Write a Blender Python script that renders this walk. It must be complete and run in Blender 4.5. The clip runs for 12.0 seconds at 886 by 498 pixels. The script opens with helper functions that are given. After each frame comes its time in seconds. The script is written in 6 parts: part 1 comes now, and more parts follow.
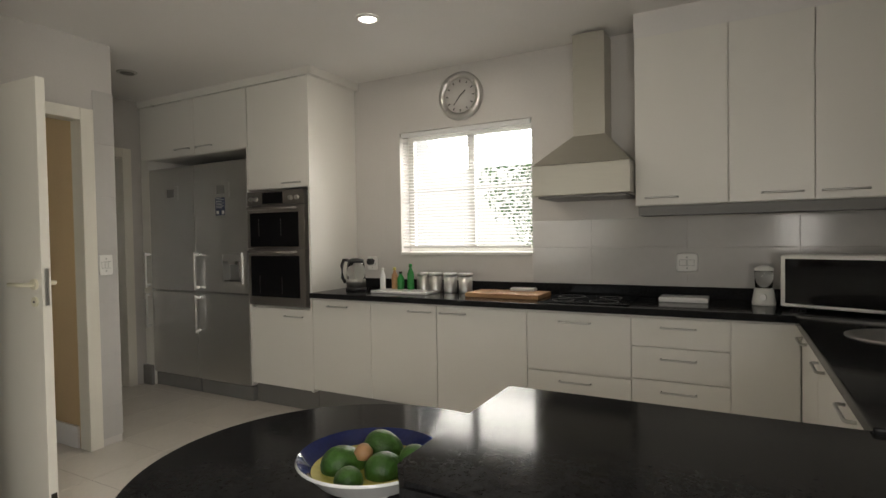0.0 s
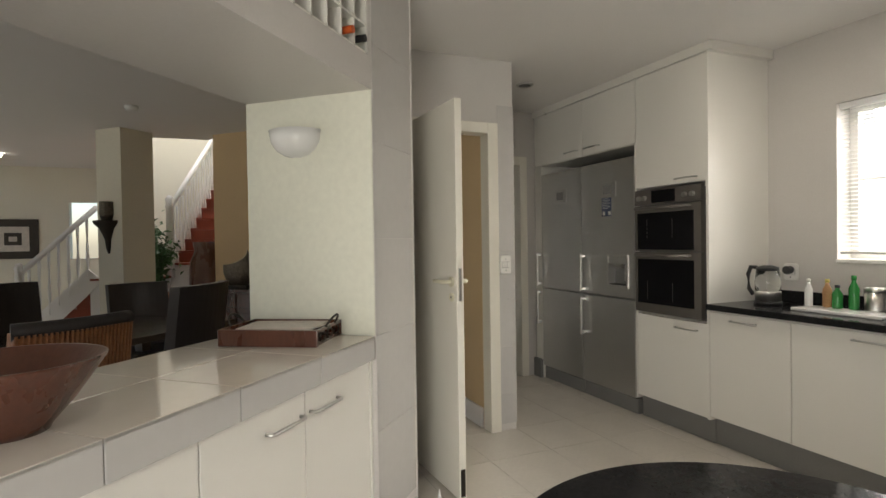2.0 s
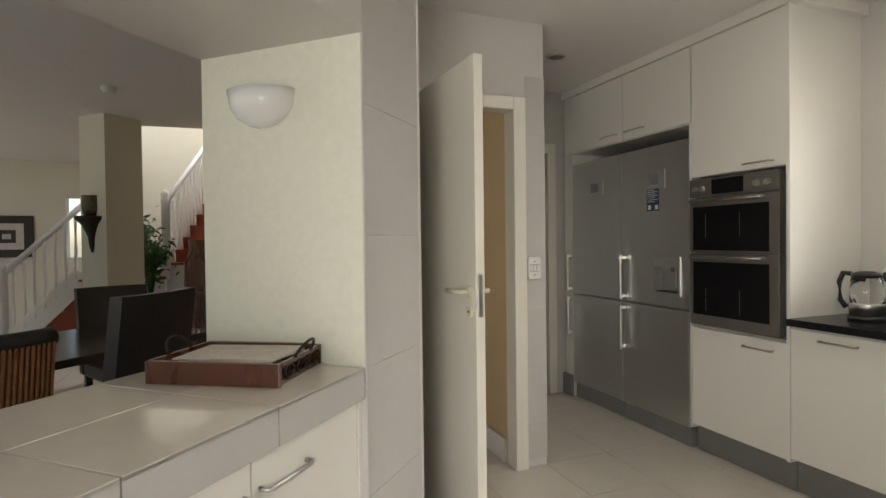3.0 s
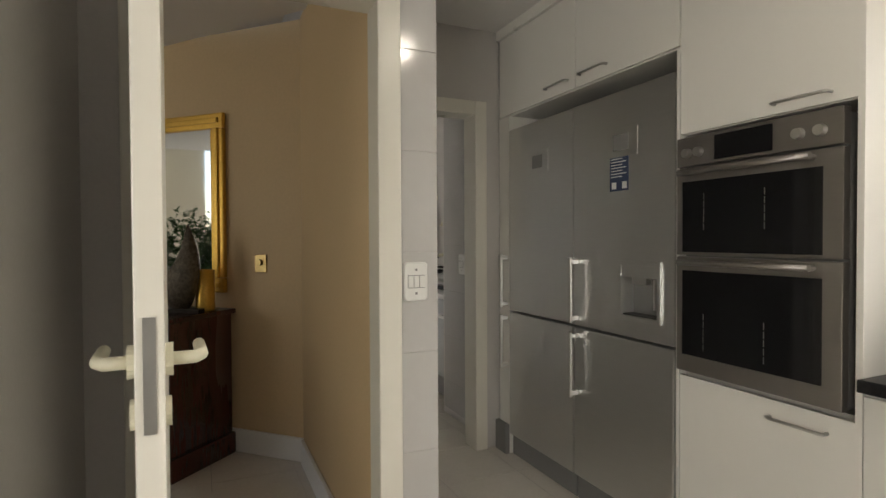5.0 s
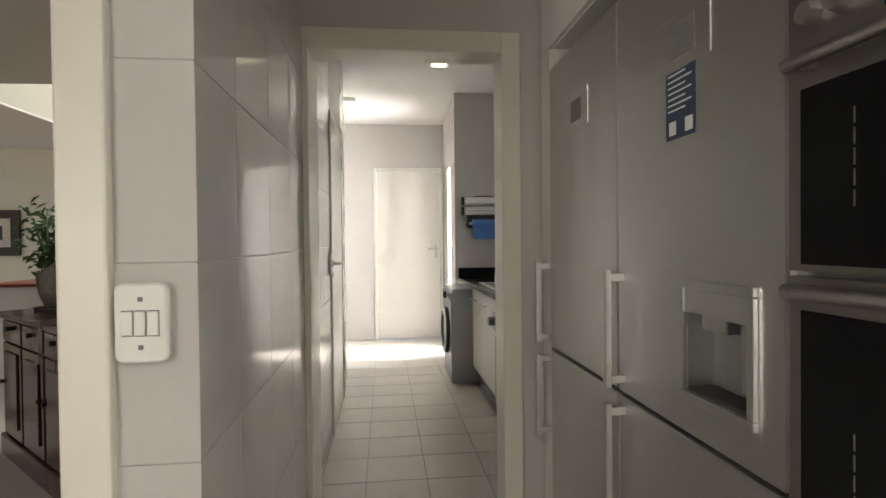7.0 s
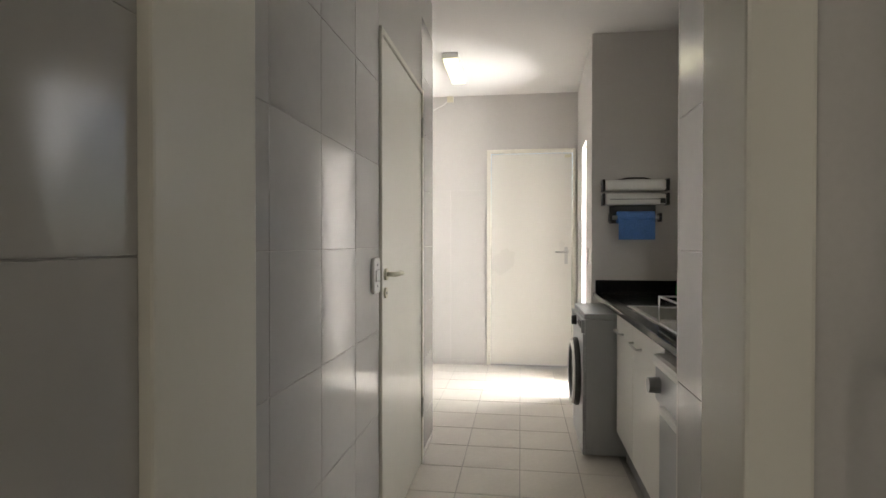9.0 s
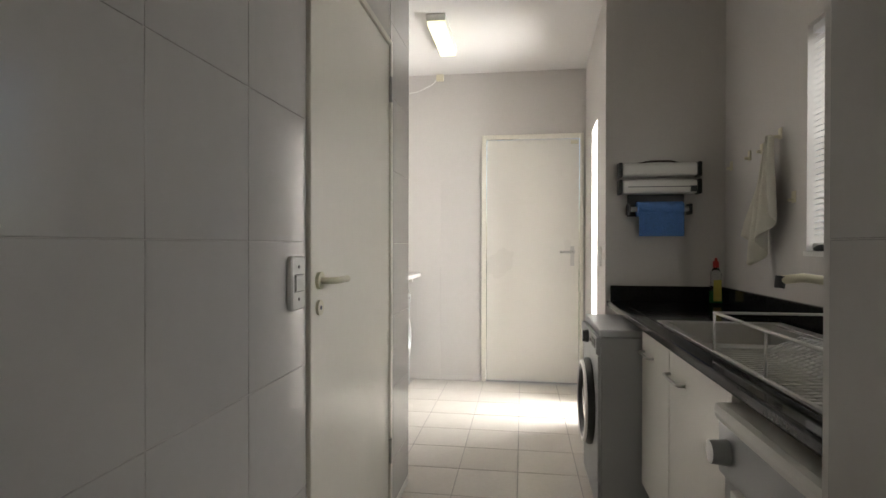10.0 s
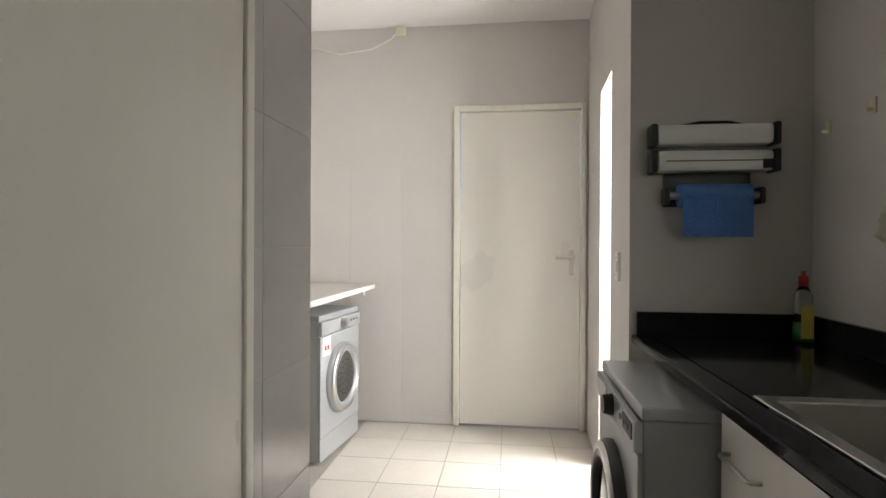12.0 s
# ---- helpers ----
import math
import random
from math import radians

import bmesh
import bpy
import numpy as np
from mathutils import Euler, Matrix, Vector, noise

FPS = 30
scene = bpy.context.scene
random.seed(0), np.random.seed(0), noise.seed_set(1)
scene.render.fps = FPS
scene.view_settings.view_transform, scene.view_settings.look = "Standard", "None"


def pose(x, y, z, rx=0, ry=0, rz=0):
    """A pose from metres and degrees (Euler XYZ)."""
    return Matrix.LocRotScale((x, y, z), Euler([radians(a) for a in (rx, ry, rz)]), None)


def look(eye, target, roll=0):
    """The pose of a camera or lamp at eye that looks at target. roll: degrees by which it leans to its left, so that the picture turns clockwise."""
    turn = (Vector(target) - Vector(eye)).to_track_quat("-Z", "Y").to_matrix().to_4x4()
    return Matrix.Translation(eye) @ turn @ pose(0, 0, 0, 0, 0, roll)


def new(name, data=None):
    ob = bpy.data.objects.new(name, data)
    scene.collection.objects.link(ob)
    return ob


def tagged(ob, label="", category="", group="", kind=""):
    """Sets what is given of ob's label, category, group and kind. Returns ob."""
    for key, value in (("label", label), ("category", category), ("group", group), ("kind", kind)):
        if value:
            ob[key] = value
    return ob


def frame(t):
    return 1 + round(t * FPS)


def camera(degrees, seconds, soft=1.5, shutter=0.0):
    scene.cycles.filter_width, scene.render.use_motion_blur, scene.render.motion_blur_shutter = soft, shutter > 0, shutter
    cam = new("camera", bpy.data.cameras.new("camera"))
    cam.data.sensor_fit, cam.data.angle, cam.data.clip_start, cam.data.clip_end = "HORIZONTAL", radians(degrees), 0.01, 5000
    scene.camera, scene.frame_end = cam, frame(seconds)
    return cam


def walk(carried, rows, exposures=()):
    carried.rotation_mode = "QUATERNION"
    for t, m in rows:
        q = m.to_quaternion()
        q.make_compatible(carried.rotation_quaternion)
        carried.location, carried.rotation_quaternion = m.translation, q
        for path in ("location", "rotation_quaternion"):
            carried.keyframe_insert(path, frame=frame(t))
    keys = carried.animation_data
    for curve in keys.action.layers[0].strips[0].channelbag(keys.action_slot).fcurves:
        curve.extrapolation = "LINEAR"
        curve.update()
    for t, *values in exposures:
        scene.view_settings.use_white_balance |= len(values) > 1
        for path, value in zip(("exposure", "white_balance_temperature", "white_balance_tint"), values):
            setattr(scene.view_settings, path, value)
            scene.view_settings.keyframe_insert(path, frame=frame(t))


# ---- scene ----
cam = camera(78.8, 12.0)
METRES, EYE, TILT, LEAN, TURN = 7.22, 1.34, 0.0, 0.0, 28.4
ROWS = [
    (0.0, 0.0, 0.0, 0.0, -0.02, -1.4, 0.98),
    (0.5, -0.0078, 0.0026, 0.0012, 11.18, -1.22, 1.02),
    (1.0, -0.0123, 0.007, 0.0011, 21.51, -1.04, 0.97),
    (1.5, -0.0152, 0.0163, 0.0029, 30.88, -0.91, 0.93),
    (2.0, -0.0218, 0.035, 0.0032, 38.63, -0.86, 0.88),
    (2.5, -0.0476, 0.0658, 0.0033, 40.66, -0.87, 0.78),
    (4.5, -0.1328, 0.2437, -0.0012, 38.28, -1.17, 0.3),
    (5.0, -0.1412, 0.2945, -0.001, 37.41, -1.11, 0.28),
    (5.5, -0.1441, 0.3499, -0.0029, 37.61, -1.04, 0.26),
    (6.0, -0.1439, 0.3998, -0.0017, 39.23, -0.93, 0.27),
    (6.5, -0.1452, 0.4407, -0.0014, 45.62, -0.94, 0.44),
    (7.0, -0.1636, 0.4747, -0.003, 55.38, -0.83, 0.62),
    (7.5, -0.1967, 0.5113, -0.0039, 62.75, -0.77, 0.46),
    (9.5, -0.3793, 0.6276, -0.0057, 69.93, -0.51, -0.07),
    (10.0, -0.4214, 0.6522, -0.0085, 69.95, -0.39, -0.11),
    (10.5, -0.461, 0.6703, -0.0056, 69.75, -0.36, -0.0),
    (11.0, -0.4956, 0.6927, -0.0054, 69.12, -0.42, -0.09),
    (11.5, -0.5275, 0.7159, -0.0056, 68.6, -0.46, -0.12),
    (12.0, -0.5642, 0.7334, -0.0065, 68.66, -0.26, -0.3),
]
walk(cam, [(t, pose(0, 0, EYE, TILT, LEAN, TURN) @ pose(METRES * x, METRES * y, METRES * z, 90 + pitch, roll, yaw)) for t, x, y, z, yaw, pitch, roll in ROWS],
     [(0.0, 0.02), (0.5, 0.22), (1.5, 0.33), (2.5, 0.38), (4.5, 0.4), (5.5, 0.86), (6.0, 0.95), (7.0, 0.7), (7.5, 0.52), (9.5, 0.34), (10.5, 0.0), (12.0, -0.08)])

# ---- units: the plan below is drawn on a grid of 0.95 m ----
U = 0.95
LIFT = 0.05   # the floor lies this far under the plan's own zero


# ---- world, sun, large lights ----
world = bpy.data.worlds.new("sky_world")
scene.world = world
world.use_nodes = True
wn = world.node_tree
sky = wn.nodes.new("ShaderNodeTexSky")
sky.sky_type, sky.sun_disc, sky.sun_elevation, sky.sun_rotation = "NISHITA", False, radians(52), radians(200)
wn.nodes["Background"].inputs["Strength"].default_value = 0.15
wn.links.new(sky.outputs["Color"], wn.nodes["Background"].inputs["Color"])


def lamp(name, kind, at, target, power, size=(1, 1), colour=(1, 1, 1), angle=0.5):
    data = bpy.data.lights.new(name, kind)
    data.energy, data.color = power, colour
    if kind == "AREA":
        data.shape, data.size, data.size_y = "RECTANGLE", size[0] * U, size[1] * U
    if kind == "SUN":
        data.angle = radians(angle)
    ob = new(name, data)
    up = Vector((0, 0, LIFT))
    ob.matrix_world = look((Vector(at) + up) * U, (Vector(target) + up) * U)
    return ob


lamp("sun", "SUN", (0, 0, 10), (-2.0, 5.0, 2.0), 5.0, colour=(1, 0.96, 0.9))
DAY = (1.0, 0.955, 0.87)
lamp("kitchen_window_daylight", "AREA", (-1.9, 5.0, 2.9), (-2.1, 3.0, 1.2), 190, (2.6, 2.0), DAY)
# lamp in an unseen opening, added behind the start to light the kitchen
lamp("unseen_opening_daylight", "AREA", (1.0, -1.45, 1.2), (-4.0, 1.2, 1.15), 52, (1.7, 2.0), DAY)
# unseen area lamp added to brighten the dining and living rooms
lamp("living_added_fill", "AREA", (-4.2, -6.9, 1.4), (-4.6, 0.0, 1.1), 36, (2.6, 2.2), (1, 0.97, 0.92))
# fill lamp added below the closed high ceiling, over the stairs
lamp("stairwell_added_fill", "AREA", (-9.2, 0.4, 5.1), (-9.2, 0.3, 1.0), 90, (2.0, 2.0), (1, 0.97, 0.93))
lamp("yard_door_daylight", "AREA", (-9.62, 4.2, 1.4), (-9.65, 3.0, 1.3), 185, (0.9, 2.0), (1.0, 0.975, 0.945))
lamp("scullery_window_daylight", "AREA", (-7.2, 4.75, 2.1), (-7.2, 3.6, 1.3), 14, (1.2, 1.0), (1.0, 0.98, 0.95))


# ---- materials ----
def mat(name, colour, rough=0.5, metal=0.0, vary=0.08, scale=6.0, bump=0.02, fine=90.0, coat=0.0, stretch=(1, 1, 1), spec=0.5):
    m = bpy.data.materials.new(name)
    m.use_nodes = True
    n, l = m.node_tree.nodes, m.node_tree.links
    b = n["Principled BSDF"]
    co = n.new("ShaderNodeTexCoord")
    mp = n.new("ShaderNodeMapping")
    mp.inputs["Scale"].default_value = stretch
    l.new(co.outputs["Object"], mp.inputs["Vector"])
    big, small = n.new("ShaderNodeTexNoise"), n.new("ShaderNodeTexNoise")
    for tex, sc in ((big, scale), (small, fine)):
        tex.inputs["Scale"].default_value = sc
        tex.inputs["Detail"].default_value = 4
        l.new(mp.outputs["Vector"], tex.inputs["Vector"])
    add = n.new("ShaderNodeMath")
    add.operation = "ADD"
    l.new(big.outputs["Fac"], add.inputs[0])
    l.new(small.outputs["Fac"], add.inputs[1])
    info = n.new("ShaderNodeObjectInfo")
    wob = n.new("ShaderNodeMath")
    wob.operation = "MULTIPLY_ADD"
    l.new(info.outputs["Random"], wob.inputs[0])
    wob.inputs[1].default_value = 0.25
    l.new(add.outputs[0], wob.inputs[2])
    ramp = n.new("ShaderNodeMapRange")
    ramp.inputs["From Min"].default_value, ramp.inputs["From Max"].default_value = 0.6, 1.65
    ramp.inputs["To Min"].default_value, ramp.inputs["To Max"].default_value = 1 - vary, 1 + vary
    l.new(wob.outputs[0], ramp.inputs["Value"])
    mul = n.new("ShaderNodeVectorMath")
    mul.operation = "SCALE"
    mul.inputs[0].default_value = colour
    l.new(ramp.outputs["Result"], mul.inputs["Scale"])
    l.new(mul.outputs["Vector"], b.inputs["Base Color"])
    rr = n.new("ShaderNodeMapRange")
    rr.inputs["From Min"].default_value, rr.inputs["From Max"].default_value = 0.3, 0.7
    rr.inputs["To Min"].default_value, rr.inputs["To Max"].default_value = max(rough - 0.03, 0.02), rough + 0.03
    l.new(big.outputs["Fac"], rr.inputs["Value"])
    l.new(rr.outputs["Result"], b.inputs["Roughness"])
    b.inputs["Metallic"].default_value = metal
    b.inputs["Coat Weight"].default_value = coat
    b.inputs["Coat Roughness"].default_value = 0.08
    b.inputs["Specular IOR Level"].default_value = spec
    if bump:
        bp = n.new("ShaderNodeBump")
        bp.inputs["Strength"].default_value, bp.inputs["Distance"].default_value = bump * 5, 0.004
        l.new(add.outputs[0], bp.inputs["Height"])
        l.new(bp.outputs["Normal"], b.inputs["Normal"])
    return m


def glow(name, colour, strength):
    m = bpy.data.materials.new(name)
    m.use_nodes = True
    b = m.node_tree.nodes["Principled BSDF"]
    b.inputs["Base Color"].default_value = (*colour, 1)
    b.inputs["Emission Color"].default_value = (*colour, 1)
    b.inputs["Emission Strength"].default_value = strength
    return m


def glass(name, colour=(1, 1, 1), rough=0.0, alpha=1.0):
    m = bpy.data.materials.new(name)
    m.use_nodes = True
    b = m.node_tree.nodes["Principled BSDF"]
    b.inputs["Base Color"].default_value = (*colour, 1)
    b.inputs["Roughness"].default_value = rough
    b.inputs["Transmission Weight"].default_value = alpha
    b.inputs["IOR"].default_value = 1.45
    return m


WALL = mat("grey_wall_paint", (0.60, 0.575, 0.55), 0.42, vary=0.05, scale=1.5, bump=0.02)
CEIL = mat("white_ceiling_paint", (0.78, 0.76, 0.74), 0.8, vary=0.03, scale=1.2, bump=0.01)
CREAM = mat("cream_wall_paint", (0.70, 0.66, 0.55), 0.6, vary=0.06, scale=1.8, bump=0.05, fine=60)
OCHRE = mat("ochre_wall_paint", (0.64, 0.47, 0.27), 0.6, vary=0.07, scale=1.6, bump=0.04, fine=60)
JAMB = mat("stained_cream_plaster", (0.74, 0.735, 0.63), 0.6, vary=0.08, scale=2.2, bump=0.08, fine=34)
TILE = mat("glazed_grey_wall_tile", (0.54, 0.525, 0.51), 0.13, vary=0.04, scale=2.0, bump=0.012, fine=20)
TOPTILE = mat("glazed_cream_counter_tile", (0.66, 0.61, 0.54), 0.1, vary=0.05, scale=3.0, bump=0.008, fine=15)
FTILE = mat("cream_floor_tile", (0.66, 0.62, 0.56), 0.2, vary=0.06, scale=5.0, bump=0.012, fine=40)
GROUT = mat("grey_grout", (0.36, 0.34, 0.31), 0.85, vary=0.2, scale=8)
WHITE = mat("white_cabinet_laminate", (0.80, 0.78, 0.73), 0.3, vary=0.012, scale=1.2, bump=0.004)
DOORP = mat("cream_gloss_door_paint", (0.80, 0.772, 0.69), 0.3, vary=0.02, scale=2, bump=0.012, fine=30, stretch=(1, 1, 0.3))
STEEL = mat("brushed_steel", (0.60, 0.595, 0.58), 0.30, metal=0.92, vary=0.05, scale=3, bump=0.012, fine=160, stretch=(0.06, 0.06, 1))
OVEN = mat("brown_steel", (0.27, 0.25, 0.235), 0.34, metal=0.85, vary=0.05, scale=3, bump=0.01, fine=160, stretch=(0.06, 0.06, 1))
CHROME = mat("satin_chrome", (0.60, 0.59, 0.57), 0.32, metal=1.0, vary=0.04, bump=0)
DARKGAP = mat("dark_shadow_board", (0.05, 0.048, 0.045), 0.6, vary=0.1)
KICK = mat("grey_plinth", (0.20, 0.195, 0.19), 0.5, vary=0.08)
GRANITE = mat("black_granite", (0.016, 0.016, 0.017), 0.1, vary=0.7, scale=60, bump=0.0, fine=260, spec=0.06)
BLACKGLASS = mat("black_oven_glass", (0.006, 0.006, 0.007), 0.07, vary=0.1, bump=0, spec=0.25)
BLACK = mat("black_plastic", (0.02, 0.02, 0.021), 0.35, vary=0.1, bump=0.01)
PLASTIC = mat("white_plastic", (0.78, 0.77, 0.74), 0.32, vary=0.02, bump=0.004)
IVORY = mat("ivory_plastic", (0.74, 0.70, 0.54), 0.35, vary=0.03, bump=0.004)
CLAYM = mat("silver_machine_paint", (0.40, 0.41, 0.42), 0.36, metal=0.35, vary=0.03, bump=0.006)
BLIND = mat("white_blind_slat", (0.72, 0.72, 0.72), 0.45, vary=0.04, bump=0)
GLASS = glass("window_glass")
GLASSWARE = glass("kettle_glass", (0.93, 0.95, 0.95))
MIRROR = mat("mirror_silver", (0.86, 0.86, 0.84), 0.02, metal=1.0, vary=0.01, bump=0)
GOLD = mat("gold_leaf", (0.62, 0.38, 0.08), 0.34, metal=0.9, vary=0.2, scale=9, bump=0.05, fine=70)
MAHOG = mat("dark_mahogany", (0.055, 0.014, 0.009), 0.26, vary=0.4, scale=4, bump=0.02, fine=60, stretch=(1, 1, 0.12), coat=0.3)
LEATHER = mat("black_brown_leather", (0.022, 0.017, 0.016), 0.42, vary=0.25, scale=6, bump=0.06, fine=140)
WICKER = mat("brown_wicker", (0.24, 0.095, 0.035), 0.5, vary=0.5, scale=18, bump=0.2, fine=120)
DARKWOOD = mat("dark_table_wood", (0.035, 0.022, 0.017), 0.22, vary=0.4, scale=5, bump=0.02, stretch=(0.12, 1, 1))
STAIRWOOD = mat("red_brown_stair_wood", (0.23, 0.05, 0.025), 0.3, vary=0.35, scale=5, bump=0.02, stretch=(1, 0.15, 1))
BOWLWOOD = mat("dark_turned_wood", (0.10, 0.035, 0.02), 0.28, vary=0.4, scale=8, bump=0.03, stretch=(1, 1, 0.3), coat=0.3)
BOARD = mat("pale_chopping_board_wood", (0.40, 0.22, 0.10), 0.5, vary=0.25, scale=9, bump=0.03, stretch=(0.15, 1, 1))
AVO = mat("green_avocado_skin", (0.045, 0.12, 0.018), 0.38, vary=0.45, scale=22, bump=0.14, fine=90)
BLUEGLAZE = mat("dark_blue_glaze", (0.012, 0.022, 0.12), 0.12, vary=0.3, scale=8, bump=0.01)
YELLOWGLAZE = mat("pale_yellow_glaze", (0.62, 0.55, 0.16), 0.15, vary=0.2, scale=9, bump=0.01)
CERAMIC = mat("white_ceramic", (0.80, 0.80, 0.79), 0.14, vary=0.02, bump=0.004)
PAPER = mat("printed_paper", (0.55, 0.50, 0.45), 0.6, vary=0.3, scale=14, bump=0.01)
BRONZE = mat("dark_hammered_bronze", (0.12, 0.10, 0.075), 0.34, metal=0.7, vary=0.5, scale=30, bump=0.25, fine=60)
PALEMETAL = mat("pale_gilt_inside", (0.66, 0.55, 0.36), 0.3, metal=0.6, vary=0.2, bump=0.05)
IRON = mat("dark_iron", (0.035, 0.028, 0.022), 0.5, metal=0.5, vary=0.3, bump=0.05)
LEAF = mat("green_leaf", (0.045, 0.115, 0.03), 0.5, vary=0.45, scale=7, bump=0.02)
SOIL = mat("clay_pot", (0.22, 0.10, 0.06), 0.7, vary=0.3)
SCREEN = mat("black_screen", (0.01, 0.01, 0.011), 0.15, vary=0.1, bump=0)
CLOTH = mat("cream_cotton", (0.72, 0.69, 0.60), 0.9, vary=0.1, scale=14, bump=0.25, fine=200)
BLUECLOTH = mat("blue_wipe_roll", (0.09, 0.22, 0.55), 0.85, vary=0.2, scale=30, bump=0.3, fine=120)
RED = mat("red_cap", (0.5, 0.03, 0.02), 0.35, bump=0)
GREENP = mat("green_bottle", (0.03, 0.22, 0.05), 0.2, bump=0)
YELLOWP = mat("yellow_label", (0.62, 0.55, 0.12), 0.4, bump=0)
NAVY = mat("navy_sticker", (0.03, 0.045, 0.10), 0.35, vary=0.1, bump=0)
ORANGE = mat("orange_foil", (0.55, 0.10, 0.02), 0.35, bump=0)
BRASS = mat("aged_brass", (0.42, 0.30, 0.12), 0.35, metal=0.8, vary=0.15, bump=0.02)
HOODM = mat("champagne_steel", (0.48, 0.46, 0.40), 0.38, metal=0.55, vary=0.04, bump=0.008, stretch=(0.1, 0.1, 1))
BACKDROP = mat("white_backdrop_plaster", (0.8, 0.79, 0.76), 0.8, vary=0.08, scale=1, bump=0.1)
LAWN = mat("lawn_ground", (0.10, 0.13, 0.05), 0.9, vary=0.4, scale=3, bump=0.3)
BULB = glow("downlight_glow", (1.0, 0.93, 0.82), 9.0)
TUBE = glow("fluorescent_diffuser", (1.0, 0.95, 0.62), 1.15)


# ---- building helpers ----
def box(bm, x0, x1, y0, y1, z0, z1, bev=0.0, m=None):
    r = bmesh.ops.create_cube(bm, size=1)
    vs = r["verts"]
    bmesh.ops.scale(bm, vec=(abs(x1 - x0), abs(y1 - y0), abs(z1 - z0)), verts=vs)
    bmesh.ops.translate(bm, vec=((x0 + x1) / 2, (y0 + y1) / 2, (z0 + z1) / 2), verts=vs)
    if bev:
        es = list({e for v in vs for e in v.link_edges})
        g = bmesh.ops.bevel(bm, geom=es, offset=bev, segments=2, profile=0.6, affect="EDGES")
        vs = list({v for f in g["faces"] for v in f.verts} | {v for v in vs if v.is_valid})
    if m is not None:
        bmesh.ops.transform(bm, matrix=m, verts=vs)
    return bm


def B(*a, bev=0.0, m=None):
    return box(bmesh.new(), *a, bev=bev, m=m)


def cyl(bm, p, q, r0, r1=None, seg=16):
    p, q = Vector(p), Vector(q)
    d = q - p
    r = bmesh.ops.create_cone(bm, cap_ends=True, segments=seg, radius1=r0, radius2=r0 if r1 is None else r1, depth=d.length)
    bmesh.ops.transform(bm, matrix=Matrix.Translation((p + q) / 2) @ d.to_track_quat("Z", "Y").to_matrix().to_4x4(), verts=r["verts"])
    return bm


def lathe(bm, prof, at, seg=28, m=None, caps=True):
    """Turned body: prof is (radius, height) from the foot up."""
    rings = []
    for r, z in prof:
        rings.append([bm.verts.new((max(r, 0.0004) * math.cos(2 * math.pi * k / seg), max(r, 0.0004) * math.sin(2 * math.pi * k / seg), z)) for k in range(seg)])
    for a, b in zip(rings, rings[1:]):
        for k in range(seg):
            f = bm.faces.new((a[k], a[(k + 1) % seg], b[(k + 1) % seg], b[k]))
            f.smooth = True
    if caps:
        bm.faces.new(rings[0][::-1])
        bm.faces.new(rings[-1])
    mm = Matrix.Translation(at) if m is None else m
    bmesh.ops.transform(bm, matrix=mm, verts=[v for r in rings for v in r])
    return bm


def tube(bm, pts, r, seg=8):
    """A round bar along a bent line."""
    pts = [Vector(p) for p in pts]
    rings, up = [], Vector((0, 0, 1))
    for i, p in enumerate(pts):
        d = (pts[min(i + 1, len(pts) - 1)] - pts[max(i - 1, 0)]).normalized()
        side = d.cross(up)
        side = side.normalized() if side.length > 0.05 else Vector((1, 0, 0)).cross(d).normalized()
        other = side.cross(d)
        rings.append([bm.verts.new(p + r * (math.cos(2 * math.pi * k / seg) * side + math.sin(2 * math.pi * k / seg) * other)) for k in range(seg)])
    for a, b in zip(rings, rings[1:]):
        for k in range(seg):
            f = bm.faces.new((a[k], b[k], b[(k + 1) % seg], a[(k + 1) % seg]))
            f.smooth = True
    bm.faces.new(rings[0])
    bm.faces.new(rings[-1][::-1])
    return bm


def prism(bm, pts, z0, z1):
    """An upright block over a plan outline."""
    a = [bm.verts.new((x, y, z0)) for x, y in pts]
    b = [bm.verts.new((x, y, z1)) for x, y in pts]
    n = len(pts)
    bm.faces.new(a[::-1])
    bm.faces.new(b)
    for i in range(n):
        bm.faces.new((a[i], a[(i + 1) % n], b[(i + 1) % n], b[i]))
    return bm


def thing(name, at, label, category, group="", kind=""):
    ob = new(name)
    ob.location = (Vector(at) + Vector((0, 0, LIFT if at[2] > 0.03 else 0))) * U
    ob.empty_display_size = 0.1
    return tagged(ob, label, category, group, kind)


ROOTS = {}


def part(name, bm, material, parent=None, label=""):
    """Links a bmesh, drawn in the plan's grid, as one mesh object under a thing or part."""
    bmesh.ops.recalc_face_normals(bm, faces=bm.faces)
    for v in bm.verts:
        if v.co.z > 0.03:
            v.co.z += LIFT
    origin = Vector((0, 0, 0)) if parent is None else ROOTS.get(parent.name, Vector(parent.location))
    bmesh.ops.transform(bm, matrix=Matrix.Translation(-origin) @ Matrix.Scale(U, 4), verts=bm.verts)
    me = bpy.data.meshes.new(name)
    bm.to_mesh(me)
    bm.free()
    me.materials.append(material)
    ob = new(name, me)
    ROOTS[ob.name] = origin
    if parent is not None:
        ob.parent = parent
    return tagged(ob, label)


def setting(name, bm, material, label, category):
    return tagged(part(name, bm, material), label, category, kind="structure")


def solo(name, bm, material, label, category, group=""):
    return tagged(part(name, bm, material), label, category, group)


def handle(parent, p, q, out, r=0.006):
    """A bow handle between two foot points, standing off along out."""
    p, q, o = Vector(p), Vector(q), Vector(out)
    d = (q - p) * 0.06
    part("handle", tube(bmesh.new(), [p, p + o * 0.8, p + o + d, q + o - d, q + o * 0.8, q], r), CHROME, parent, "satin chrome bow handle")


